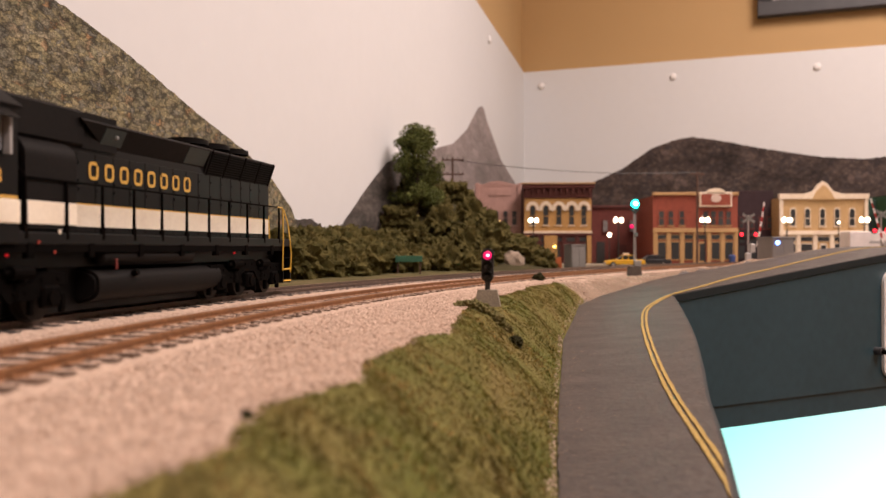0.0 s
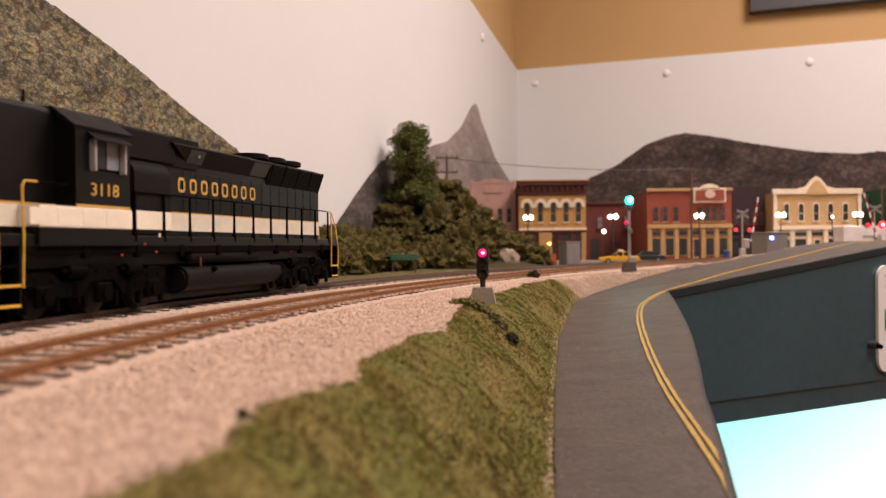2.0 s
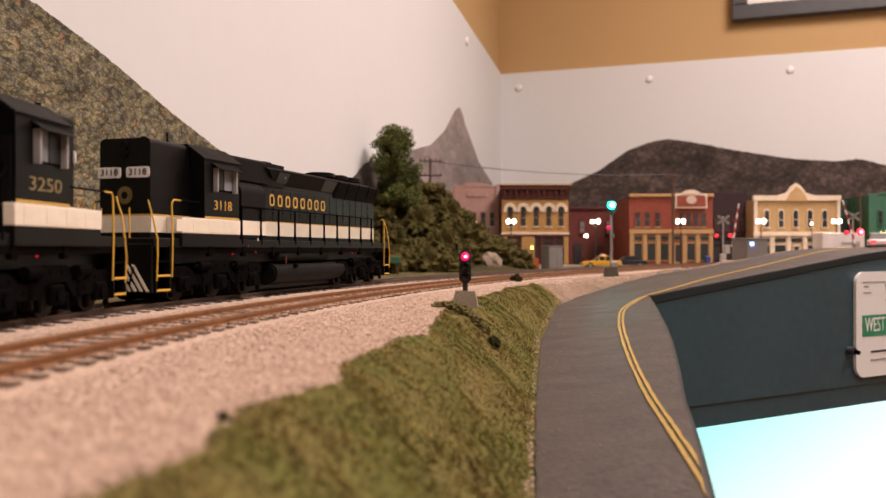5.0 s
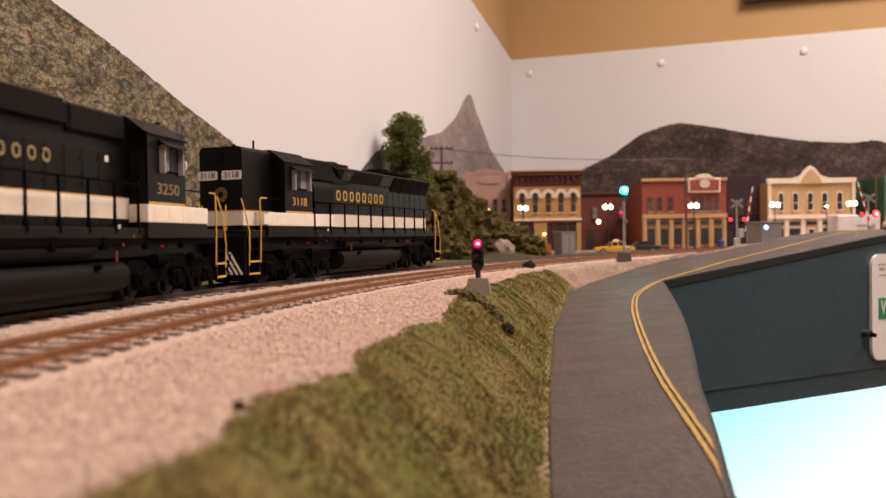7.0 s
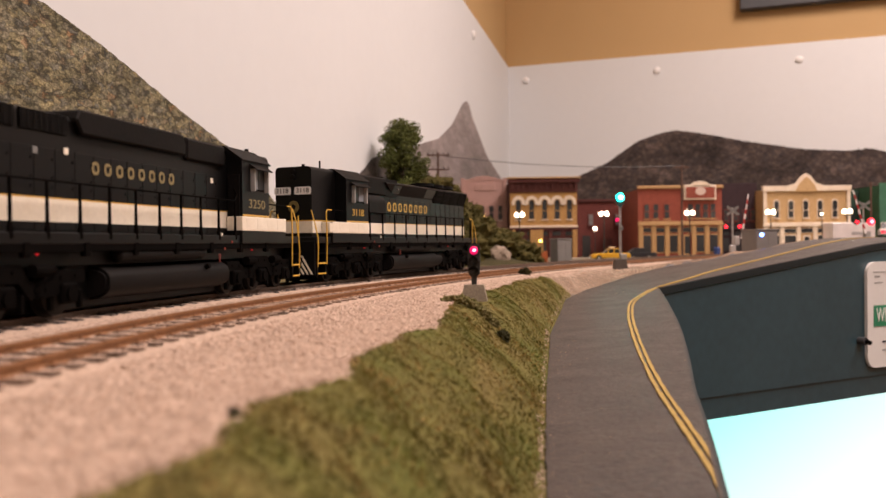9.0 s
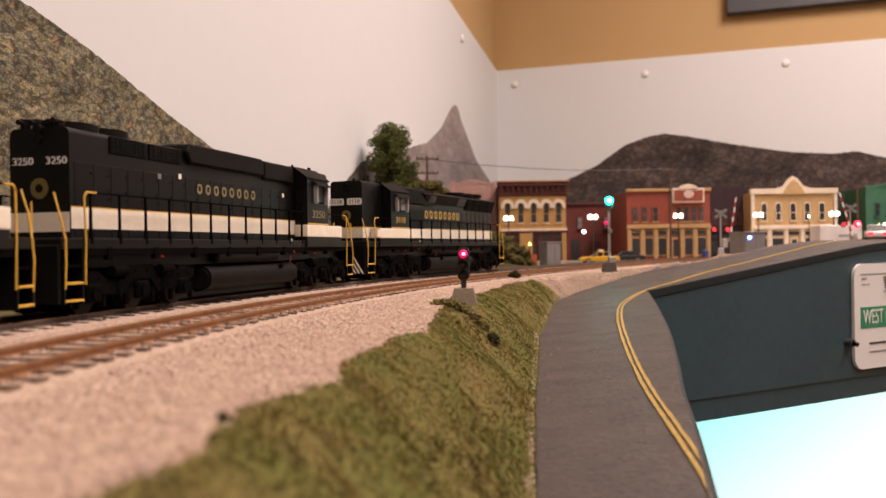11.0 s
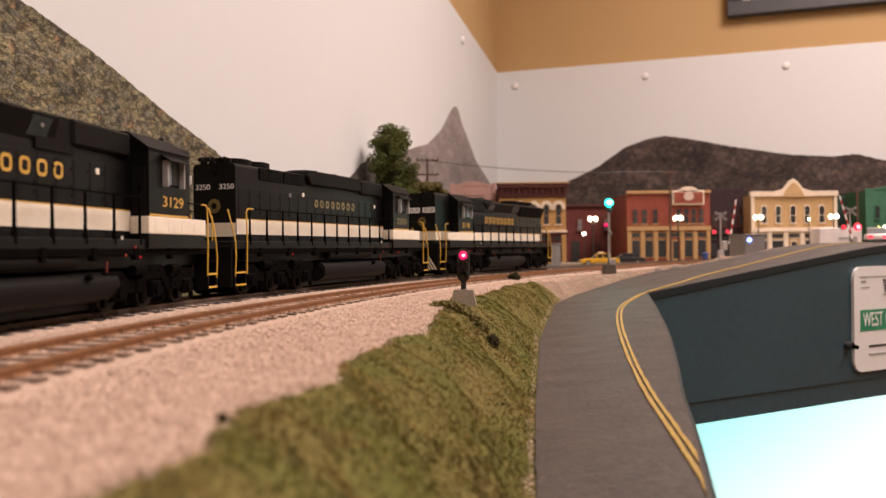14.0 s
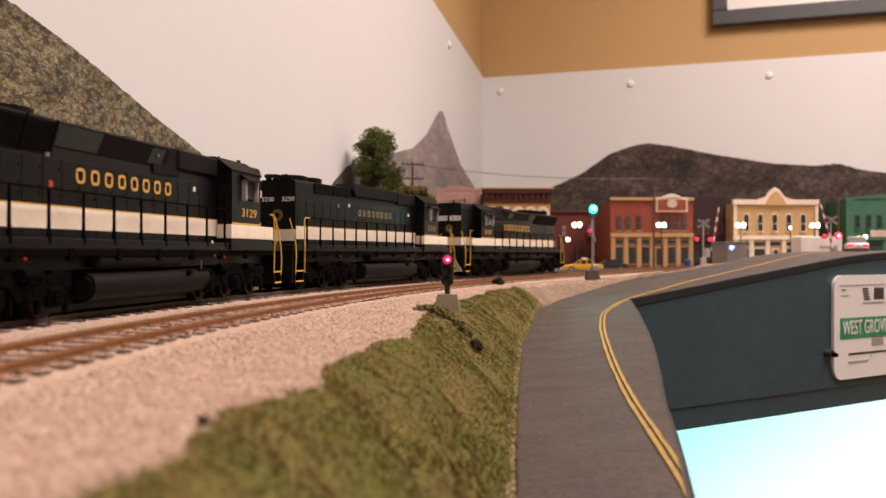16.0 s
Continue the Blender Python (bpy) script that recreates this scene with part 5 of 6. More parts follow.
def facade_window(parent, x, z0, z1, w, frame_mat, arched, sill_mat=None, pane=None):
    """A sash window set into the wall: frame, two panes, sill and hood."""
    half = w / 2
    o = [(x - half, z0), (x + half, z0), (x + half, z1)]
    if arched:
        o += [(x + half * math.cos(radians(a)), z1 + half * math.sin(radians(a))) for a in range(30, 180, 30)]
    o += [(x - half, z1)]
    k = 1.35
    oo = [(x + (u - x) * k, (z0 + z1) / 2 + (v - (z0 + z1) / 2) * 1.16) for u, v in o]
    win = part("window", prism(fresh(), oo, -0.0012, 0.0005), frame_mat, parent)
    mid = (z0 + z1) / 2
    part("pane", prism(fresh(), [(x - half, mid + 0.0006)] + [(x + half, mid + 0.0006)] + o[2:], -0.0016, -0.0011), pane or M_PANE, win)
    part("pane", span(fresh(), x - half, x + half, -0.0016, -0.0011, z0, mid - 0.0006), pane or M_PANE, win)
    part("sill", span(fresh(), x - half * 1.5, x + half * 1.5, -0.0028, 0.0, z0 - 0.0022, z0 - 0.0006), sill_mat or frame_mat, win)
    return win


def building(name, label, x0, x1, y, h, depth, wall_mat, turn=0.0):
    b = thing(name, label, "building", pose(x0, y, TOWN_Z, 0, 0, turn), "town buildings")
    w = x1 - x0
    part("wall", span(fresh(), 0, w, 0, depth, 0, h - 0.004), wall_mat, b)
    part("parapet", span(fresh(), 0, w, 0, 0.003, h - 0.0042, h, 0.0004), wall_mat, b)
    part("roof", span(fresh(), 0.002, w - 0.002, 0.003, depth, h - 0.004, h - 0.003), M_TAR, b)
    return b, w


def storefront(b, w, z1, post_mat, n, glass_mat=None):
    """Shop windows between pilasters, with a bulkhead below and a cornice above."""
    part("cornice", span(fresh(), -0.001, w + 0.001, -0.004, 0, z1, z1 + 0.004, 0.0005), post_mat, b)
    for i in range(n + 1):
        x = 0.003 + (w - 0.006) * i / n
        part("pilaster", span(fresh(), x - 0.0028, x + 0.0028, -0.0025, 0, 0, z1, 0.0004), post_mat, b)
    for i in range(n):
        xa, xb = 0.006 + (w - 0.006) * i / n, (w - 0.006) * (i + 1) / n
        if i == n // 2:
            d = part("door", span(fresh(), (xa + xb) / 2 - 0.005, (xa + xb) / 2 + 0.005, -0.0012, 0, 0.0, z1 * 0.72), post_mat, b)
            part("pane", span(fresh(), (xa + xb) / 2 - 0.0035, (xa + xb) / 2 + 0.0035, -0.0016, -0.001, 0.006, z1 * 0.66), M_PANE, d)
        else:
            s = part("shop_window", span(fresh(), xa, xb, -0.0012, 0, 0.007, z1 * 0.74), post_mat, b)
            part("pane", span(fresh(), xa + 0.0012, xb - 0.0012, -0.0017, -0.0011, 0.0085, z1 * 0.70), glass_mat or M_PANE, s)
        tr = part("transom", span(fresh(), xa, xb, -0.0012, 0, z1 * 0.78, z1 * 0.95), post_mat, b)
        part("pane", span(fresh(), xa + 0.001, xb - 0.001, -0.0017, -0.0011, z1 * 0.80, z1 * 0.93), M_PANE, tr)


# pink building
b, w = building("pink_shop", "pink painted brick shop with curved parapet", 0.0146, 0.0885, 1.32, 0.127, 0.10, B_PINK)
arc = [(w * 0.16 + w * 0.68 * i / 12, 0.127 + 0.0055 * math.sin(math.pi * i / 12)) for i in range(13)]
part("arched_parapet", prism(fresh(), [(w * 0.16, 0.1255)] + arc + [(w * 0.84, 0.1255)], -0.0005, 0.003), B_PINK, b)
part("name_panel", span(fresh(), w * 0.3, w * 0.75, -0.0012, 0, 0.109, 0.120, 0.0003), B_PINK, b)
for s in (0.0, 1.0):
    part("corner_pier", span(fresh(), s * (w - 0.006), s * (w - 0.006) + 0.006, -0.002, 0, 0, 0.129, 0.0004), B_PINK, b)
for k in (0.27, 0.46, 0.66, 0.85):
    facade_window(b, w * k, 0.062, 0.084, 0.0065, B_PINK, False, M_PALE)
part("belt_course", span(fresh(), 0, w, -0.002, 0, 0.042, 0.046, 0.0003), M_PALE, b)
storefront(b, w, 0.040, M_PALE, 4)

# ochre building with maroon cornice
b, w = building("ochre_shop", "ochre brick shop with cream arched windows and maroon cornice", 0.0895, 0.1955, 1.28, 0.1235, 0.12, B_MAROON)
part("ochre_wall", span(fresh(), 0.001, w - 0.001, -0.0007, 0, 0.050, 0.102), B_YEL, b)
part("cornice", span(fresh(), -0.003, w + 0.003, -0.009, 0, 0.117, 0.1235, 0.001), B_MAROON, b)
part("cornice_cap", span(fresh(), -0.004, w + 0.004, -0.011, 0.003, 0.1236, 0.1258, 0.0005), M_TAN, b)
part("frieze", span(fresh(), 0, w, -0.0035, 0, 0.103, 0.1165), B_MAROON, b)
for i in range(12):
    x = 0.004 + (w - 0.008) * i / 11
    part("bracket", span(fresh(), x - 0.0012, x + 0.0012, -0.0085, -0.0035, 0.1095, 0.117, 0.0003), B_MAROON, b)
for k in (0.13, 0.325, 0.515, 0.70, 0.88):
    facade_window(b, w * k, 0.061, 0.087, 0.0074, B_YEL, True, M_TRIM)
    bm = fresh()
    o = [(w * k + r * math.cos(radians(a)), 0.086 + r * 1.1 * math.sin(radians(a))) for r, rng in ((0.0102, range(-20, 201, 20)), (0.0052, range(200, -21, -20))) for a in rng]
    part("window_arch", prism(bm, o, -0.004, -0.0018), M_TRIM, b)
part("belt_course", span(fresh(), 0, w, -0.004, 0, 0.0475, 0.051, 0.0004), M_TRIM, b)
storefront(b, w, 0.044, B_MAROON, 5)
for k in (0.02, 0.30, 0.92):
    part("ochre_pier", span(fresh(), w * k, w * k + (0.02 if k == 0.30 else 0.007), -0.004, 0, 0, 0.044, 0.0004), B_YEL, b)

# dark red building
b, w = building("dark_red_shop", "dark red brick building with few windows", 0.2060, 0.3000, 1.36, 0.0905, 0.12, B_DRED)
part("cornice", span(fresh(), 0, w, -0.003, 0, 0.0905, 0.095, 0.0006), B_MAROON, b)
for k in (0.25, 0.72):
    facade_window(b, w * k, 0.052, 0.070, 0.007, B_DRED, False, B_DRED, M_BOXGREY)
part("door", span(fresh(), w * 0.1, w * 0.24, -0.001, 0, 0, 0.035), M_IRON, b)
part("warehouse_door", span(fresh(), w * 0.45, w * 0.62, -0.001, 0, 0, 0.03), B_MAROON, b)

# red corner building
b, w = building("red_corner_shop", "red brick corner shop with arched cream sign and tan storefront", 0.2715, 0.3935, 1.20, 0.1045, 0.13, B_RED)
part("cornice", span(fresh(), -0.001, w + 0.001, -0.004, 0, 0.101, 0.1055, 0.0006), M_TAN, b)
sg = part("roof_sign", span(fresh(), w * 0.54, w * 0.92, -0.006, -0.0015, 0.084, 0.1055, 0.0006), M_TRIM, b)
part("sign_face", span(fresh(), w * 0.56, w * 0.90, -0.0068, -0.006, 0.0865, 0.1025), B_RED, sg)
bm = prism(fresh(), [(w * 0.73 + 0.0140 * math.cos(radians(a)), 0.1035 + 0.0078 * math.sin(radians(a))) for a in range(0, 181, 15)], -0.006, -0.0015)
part("sign_arch", bm, M_TRIM, sg)
part("sign_emblem", prism(fresh(), [(w * 0.73 + 0.0075 * math.cos(radians(a)), 0.0965 + 0.006 * math.sin(radians(a))) for a in range(0, 360, 20)], -0.0076, -0.0068), M_PALE, sg)
for k in (0.10, 0.21, 0.34, 0.62, 0.71, 0.80, 0.89):
    facade_window(b, w * k, 0.058, 0.078, 0.0066, B_RED, False, M_TAN)
storefront(b, w, 0.047, M_TAN, 6)
part("belt_course", span(fresh(), 0, w, -0.003, 0, 0.0512, 0.0535, 0.0004), M_TAN, b)

# plum building
b, w = building("plum_shop", "dark plum painted brick shop", 0.3975, 0.4555, 1.23, 0.110, 0.12, B_PURP)
for k in (0.2, 0.45, 0.7, 0.9):
    facade_window(b, w * k, 0.054, 0.070, 0.006, B_DRED, False)
storefront(b, w, 0.040, B_PURP, 3)

# cream building
b, w = building("cream_shop", "cream brick shop with white gabled parapet and arched windows", 0.4530, 0.5790, 1.20, 0.101, 0.13, B_CREAM)
bm = prism(fresh(), [(-0.001, 0.0955), (w + 0.001, 0.0955), (w + 0.001, 0.103), (w * 0.70, 0.103), (w * 0.60, 0.107), (w * 0.54, 0.117), (w * 0.49, 0.121), (w * 0.44, 0.117), (w * 0.38, 0.107), (w * 0.28, 0.103), (-0.001, 0.103)], -0.004, 0.002)
part("gable_cornice", bm, M_TRIM, b)
part("gable_face", prism(fresh(), [(w * 0.36, 0.0945), (w * 0.62, 0.0945), (w * 0.575, 0.1055), (w * 0.52, 0.113), (w * 0.49, 0.1155), (w * 0.46, 0.113), (w * 0.405, 0.1055)], -0.0048, -0.004), B_CREAM, b)
for s in (0.0, 1.0):
    part("corner_pier", span(fresh(), s * (w - 0.005), s * (w - 0.005) + 0.005, -0.003, 0, 0, 0.103, 0.0004), M_TRIM, b)
for k in (0.155, 0.32, 0.49, 0.655, 0.825):
    facade_window(b, w * k, 0.057, 0.078, 0.0066, M_TRIM, True)
part("belt_course", span(fresh(), 0, w, -0.004, 0, 0.047, 0.0495, 0.0004), M_TRIM, b)
storefront(b, w, 0.0435, M_TRIM, 5)

# green shop; its darker side is drawn as a separate set-back block
b, w = building("dark_green_shop", "dark green side of the green shop as its own block", 0.582, 0.640, 1.26, 0.098, 0.1, B_DGREEN)
facade_window(b, w * 0.5, 0.055, 0.072, 0.007, B_DGREEN, False)
storefront(b, w, 0.040, B_DGREEN, 3)
b, w = building("green_shop", "bright green brick shop with arched parapet", 0.622, 0.760, 1.20, 0.106, 0.12, B_GREEN)
part("arched_parapet", prism(fresh(), [(w * 0.1, 0.1045)] + [(w * 0.1 + w * 0.6 * i / 12, 0.106 + 0.005 * math.sin(math.pi * i / 12)) for i in range(13)] + [(w * 0.7, 0.1045)], -0.001, 0.003), B_GREEN, b)
for k in (0.12, 0.24, 0.36, 0.48, 0.60):
    facade_window(b, w * k, 0.062, 0.080, 0.006, B_GREEN, False)
part("shop_sign", span(fresh(), w * 0.25, w * 0.62, -0.003, -0.0005, 0.048, 0.058, 0.0005), M_PALE, b)
storefront(b, w, 0.043, B_GREEN, 5)

bm = fresh()
span(bm, 0.01, 0.82, 1.135, 1.21, TOWN_Z - 0.004, TOWN_Z + 0.0018, 0.0004)
tagged(part("pavement", bm, M_CONC), "tan concrete pavement along the shop fronts", "pavement", kind="structure")


def street_lamp(x, y):
    la = thing("street_lamp", "dark iron street lamp with two lit white globes", "street lamp", pose(x, y, TOWN_Z), "street lamps")
    bm = rod(fresh(), (0, 0, 0), (0, 0, 0.006), 0.0022, 10, 0.0014)
    rod(bm, (0, 0, 0.006), (0, 0, 0.056), 0.0009, 8, 0.0007)
    part("post", bm, M_IRON, la)
    part("cross_arm", wire(fresh(), [(-0.0042, 0, 0.0575), (-0.003, 0, 0.0555), (0.003, 0, 0.0555), (0.0042, 0, 0.0575)], 0.0006, 6), M_IRON, la)
    for s in (-1, 1):
        g = part("globe", ball(fresh(), (0.0038 * s, 0, 0.0610), 0.0029, 2, (1, 1, 1.12)), G_LAMP, la, "lit white globe", smooth=True)
        part("cap", rod(fresh(), (0.0040 * s, 0, 0.0648), (0.0040 * s, 0, 0.0662), 0.0014, 8, 0.0004), M_IRON, g)
    return la


lamp0 = street_lamp(0.0886, 1.08)
for x, y in ((0.1996, 1.08), (0.312, 1.08), (0.4178, 1.08), (0.5176, 1.08)):
    copy_thing(lamp0, pose(x, y, TOWN_Z))


for x, y in ((0.0886, 1.08), (0.1996, 1.08), (0.312, 1.08), (0.4178, 1.08), (0.5176, 1.08)):
    bulb = bpy.data.lights.new("street_light", "POINT")
    bulb.energy, bulb.color, bulb.shadow_soft_size = 0.05, (1.0, 0.80, 0.58), 0.004
    new("street_light", bulb).matrix_world = pose(x, y, TOWN_Z + 0.0665)


def wall_lamp(name, label, x, y, z, r, mat, drop):
    la = thing(name, label, "lamp", pose(x, y, TOWN_Z))
    part("post", rod(fresh(), (0, 0, 0), (0, 0, z - TOWN_Z - r), 0.0006, 6), M_IRON, la)
    part("bulb", ball(fresh(), (0, 0, z - TOWN_Z), r, 2), mat, la, "lit bulb")


wall_lamp("yard_lamp", "small lit yard lamp on thin post", 0.2050, 1.18, 0.0384, 0.0029, G_LAMP, 0)
wall_lamp("bush_lamp", "small lit yellow lamp beside the bushes", 0.0435, 1.14, 0.0560, 0.0026, G_YEL, 0)
wall_lamp("porch_lamp", "small lit yellow lamp by shop front", 0.1310, 1.22, 0.0215, 0.0022, G_YEL, 0)
wall_lamp("window_lamp", "small lit lamp before cream shop", 0.516, 1.15, 0.055, 0.0018, G_LAMP, 0)


wall_lamp("shop_lamp", "small lit white lamp before the green shop", 0.5960, 1.10, 0.0406, 0.0030, G_LAMP, 0)
wall_lamp("shop_lamp", "small lit yellow lamp before the green shop", 0.5875, 1.10, 0.0404, 0.0018, G_YEL, 0)


def utility_pole(x, y, top, arms, turn):
    p = thing("utility_pole", "brown wooden utility pole with crossarms", "utility pole", pose(x, y, TOWN_Z, 0, 0, turn), "utility poles")
    h = top - TOWN_Z
    part("pole", rod(fresh(), (0, 0, -0.002), (0, 0, h), 0.0019, 8, 0.0013), M_POLE, p)
    for z, w in arms:
        a = part("crossarm", span(fresh(), -w / 2, w / 2, -0.0022, -0.0010, h - z - 0.001, h - z + 0.001, 0.0002), M_POLE, p)
        for k in (-0.45, -0.25, 0.25, 0.45):
            part("insulator", rod(fresh(), (w * k, -0.0016, h - z + 0.001), (w * k, -0.0016, h - z + 0.0036), 0.0007, 6), M_IRON, a)
    return p


utility_pole(-0.0185, 1.12, 0.1435, ((0.004, 0.031), (0.0235, 0.031)), 8)
utility_pole(0.327, 1.17, 0.128, ((0.004, 0.02),), 5)
utility_pole(0.5740, 1.13, 0.097, (), 0)
def strand(pts, r, n=6):
    """One unbroken thin wire through the places given."""
    verts = [(x, y + r * math.cos(2 * math.pi * j / n), z + r * math.sin(2 * math.pi * j / n)) for x, y, z in pts for j in range(n)]
    faces = [(i * n + j, i * n + (j + 1) % n, (i + 1) * n + (j + 1) % n, (i + 1) * n + j) for i in range(len(pts) - 1) for j in range(n)]
    return verts, [], faces


bm = strand([(-0.016 + 0.343 * i / 24, 1.12 + 0.05 * i / 24, 0.1395 - 0.013 * i / 24 - 0.03 * (i / 24) * (1 - i / 24)) for i in range(25)], 0.0005)
tagged(part("overhead_wire", bm, M_IRON), "thin dark wire strung between utility poles", "wire")


# ---- signals ----
def dwarf_signal(x, y):
    s = thing("dwarf_signal", "black dwarf signal with red light on concrete base", "signal", pose(x, y, -0.0042, 0, 0, -4))
    bm = prism(fresh(), [(-0.0052, 0), (0.0052, 0), (0.0038, 0.0064), (-0.0038, 0.0064)], -0.005, 0.005)
    for v in bm.verts:
        if v.co.z > 0.003:
            v.co.y *= 0.75
    part("base", bm, M_CONC, s, "tan concrete base")
    bm = rod(fresh(), (0, 0, 0.0064), (0, 0, 0.0098), 0.0011, 10)
    part("post", bm, M_IRON, s)
    bm = prism(fresh(), rounded(-0.0024, 0.0024, 0.0095, 0.0228, 0.0022, 5), -0.0012, 0.0012)
    head = part("head", bm, M_IRON, s)
    for z, m, nm in ((0.0200, G_RED, "red_lens"), (0.0158, M_PANE, "dark_lens"), (0.0118, M_PANE, "dark_lens")):
        part(nm, ball(fresh(), (0, -0.0013, z), 0.0018 if m is G_RED else 0.0014, 2, (1, 0.5, 1)), m, head, "lit red lens" if m is G_RED else "")
        bm = fresh()
        n = 8
        for i in range(n):
            a, b = radians(180 * i / n - 0), radians(180 * (i + 1) / n)
            r = 0.0022
            v = [bm.verts.new(p) for p in ((r * math.cos(a), -0.0012, z + r * math.sin(a)), (r * math.cos(b), -0.0012, z + r * math.sin(b)), (r * math.cos(b), -0.0036, z + r * math.sin(b)), (r * math.cos(a), -0.0036, z + r * math.sin(a)))]
            bm.faces.new(v)
        if m is not G_RED:
            part("visor", bm, M_IRON, head)
        else:
            bm.free()
    part("red_core", ball(fresh(), (0.0002, -0.0024, 0.0200), 0.0008, 2, (1, 0.4, 0.8)), G_REDCORE, head, "bright pink lens centre")
    return s


dwarf_signal(0.0085, 0.325)


M_DARKCONC = material("dark_concrete", (0.115, 0.092, 0.075), 0.8, (0.09, 0.072, 0.06), 200, 0.5, 1200, 0.15, 0.3, 1200)


def mast_signal(x, y):
    s = thing("mast_signal", "grey mast signal with green light above red marker", "signal", pose(x, y, -0.0050))
    bm = prism(fresh(), [(-0.0056, 0), (0.0056, 0), (0.0042, 0.0095), (-0.0042, 0.0095)], -0.005, 0.005)
    part("base", bm, M_DARKCONC, s, "dark concrete base")
    part("relay_case", box(fresh(), (0.0025, 0, 0.0118), (0.0052, 0.005, 0.0046), 0.0003), M_SILVER, s)
    part("mast", rod(fresh(), (0, 0, 0.0095), (0, 0, 0.0605), 0.0007, 8), M_SILVER, s)
    part("ladder", wire(fresh(), [(0.0016, 0.001, 0.0095), (0.0014, 0.001, 0.054)], 0.0003, 5), M_SILVER, s)
    for z, m, nm, r, dx in ((0.0590, G_GREEN, "green_lens", 0.0031, 0.0005), (0.0412, G_RED, "red_lens", 0.0018, -0.0022)):
        hd = part("head", rod(fresh(), (dx, -0.0005, z), (dx, 0.0006, z), r * 1.25, 16), M_IRON, s)
        part(nm, ball(fresh(), (dx, -0.0010, z), r, 2, (1, 0.5, 1)), m, hd, "lit lens")
    part("hood", prism(fresh(), [(-0.0036, 0.0555), (0.0046, 0.0555), (0.0005, 0.0505)], -0.001, 0.001), M_IRON, s)
    part("green_core", ball(fresh(), (0.0005, -0.0028, 0.0590), 0.0014, 2, (1, 0.4, 1)), G_GREENCORE, s, "bright lens centre")
    part("junction_box", box(fresh(), (0.0012, 0, 0.0345), (0.003, 0.002, 0.0035), 0.0003), M_GREY, s)
    return s


mast_signal(0.1335, 0.655)


def crossing_signal(x, y, z, arm_lean, red, turn, bright, drop):
    s = thing("crossing_signal", "crossing signal with crossbuck, red lights and raised striped gate", "crossing signal", pose(x, y, z, 0, 0, turn), "crossing signals")
    part("mast", rod(fresh(), (0, 0, -drop), (0, 0, 0.052), 0.0009, 8), M_SILVER, s)
    part("mast_base", box(fresh(), (0, 0, 0.0055), (0.006, 0.005, 0.011), 0.0006), M_SILVER, s)
    for a in (35, -35):
        part("crossbuck_blade", box(fresh(), (0, 0, 0), (0.0155, 0.0006, 0.0026), 0.0, Matrix.Translation((0, -0.0014 - 0.0004 * (a > 0), 0.0485)) @ Matrix.Rotation(radians(a), 4, "Y")), M_GREY, s)
    part("light_bar", span(fresh(), -0.0085, 0.0085, -0.0006, 0.0006, 0.0305, 0.0315), M_IRON, s)
    for sx in (-1, 1):
        hd = part("light_head", rod(fresh(), (0.0075 * sx, 0.0006, 0.031), (0.0075 * sx, -0.0014, 0.031), 0.0032, 14), M_IRON, s)
        part("red_lens", ball(fresh(), (0.0075 * sx, -0.0016, 0.031), 0.0019 if sx != bright else 0.0042, 2, (1, 0.5, 1)), red, hd, "lit red lens")
        if sx == bright:
            part("lens_core", ball(fresh(), (0.0075 * sx, -0.0034, 0.031), 0.0020, 2, (1, 0.4, 1)), G_REDCORE, hd, "bright lens centre")
    g = part("gate_machine", box(fresh(), (0.004, 0.0, 0.016), (0.006, 0.005, 0.010), 0.0006), M_SILVER, s)
    n = 9
    for i in range(n):
        za, zb = 0.018 + 0.048 * i / n, 0.018 + 0.048 * (i + 1) / n
        part("gate_stripe", box(fresh(), (0, 0, 0), (0.0020 - 0.0008 * i / n, 0.0007, zb - za), 0.0, Matrix.Translation((0.006 + arm_lean * (za + zb) / 2, -0.0026, (za + zb) / 2)) @ Matrix.Rotation(math.atan(arm_lean), 4, "Y")),
             M_REDWHITE_R if i % 2 else M_SIGN, g)
    return s


crossing_signal(0.3065, 0.90, 0.0030, 0.16, G_RED2, 0, 9, 0.007)
crossing_signal(0.4490, 0.90, 0.0068, -0.28, G_RED2, 0, 1, 0.011)

# cabinets
def cabinet(name, label, x, y, z, w, d, h, turn):
    c = thing(name, label, "cabinet", pose(x, y, z, 0, 0, turn))
    part("body", span(fresh(), -w / 2, w / 2, -d / 2, d / 2, 0, h, 0.0005), M_BOXGREY, c)
    part("lid", span(fresh(), -w / 2 - 0.0008, w / 2 + 0.0008, -d / 2 - 0.0008, d / 2 + 0.0008, h, h + 0.0012, 0.0003), M_BOXGREY, c)
    for s in (-1, 1):
        part("door", span(fresh(), s * w * 0.25 - w * 0.22, s * w * 0.25 + w * 0.22, -d / 2 - 0.0004, -d / 2, 0.002, h - 0.002, 0.0002), M_BOXGREY, c)
    return c


cabinet("relay_cabinet", "grey relay cabinet beside the track", 0.1255, 0.95, -0.0045, 0.021, 0.014, 0.0265, 32)
big = cabinet("crossing_cabinet", "grey crossing cabinet with lit blue light", 0.2985, 0.80, -0.0050, 0.027, 0.020, 0.0335, 24)
part("blue_light", ball(fresh(), (-0.0075, -0.0105, 0.0290), 0.0021, 2, (1.3, 0.5, 1)), G_BLUE, big, "lit blue lamp")


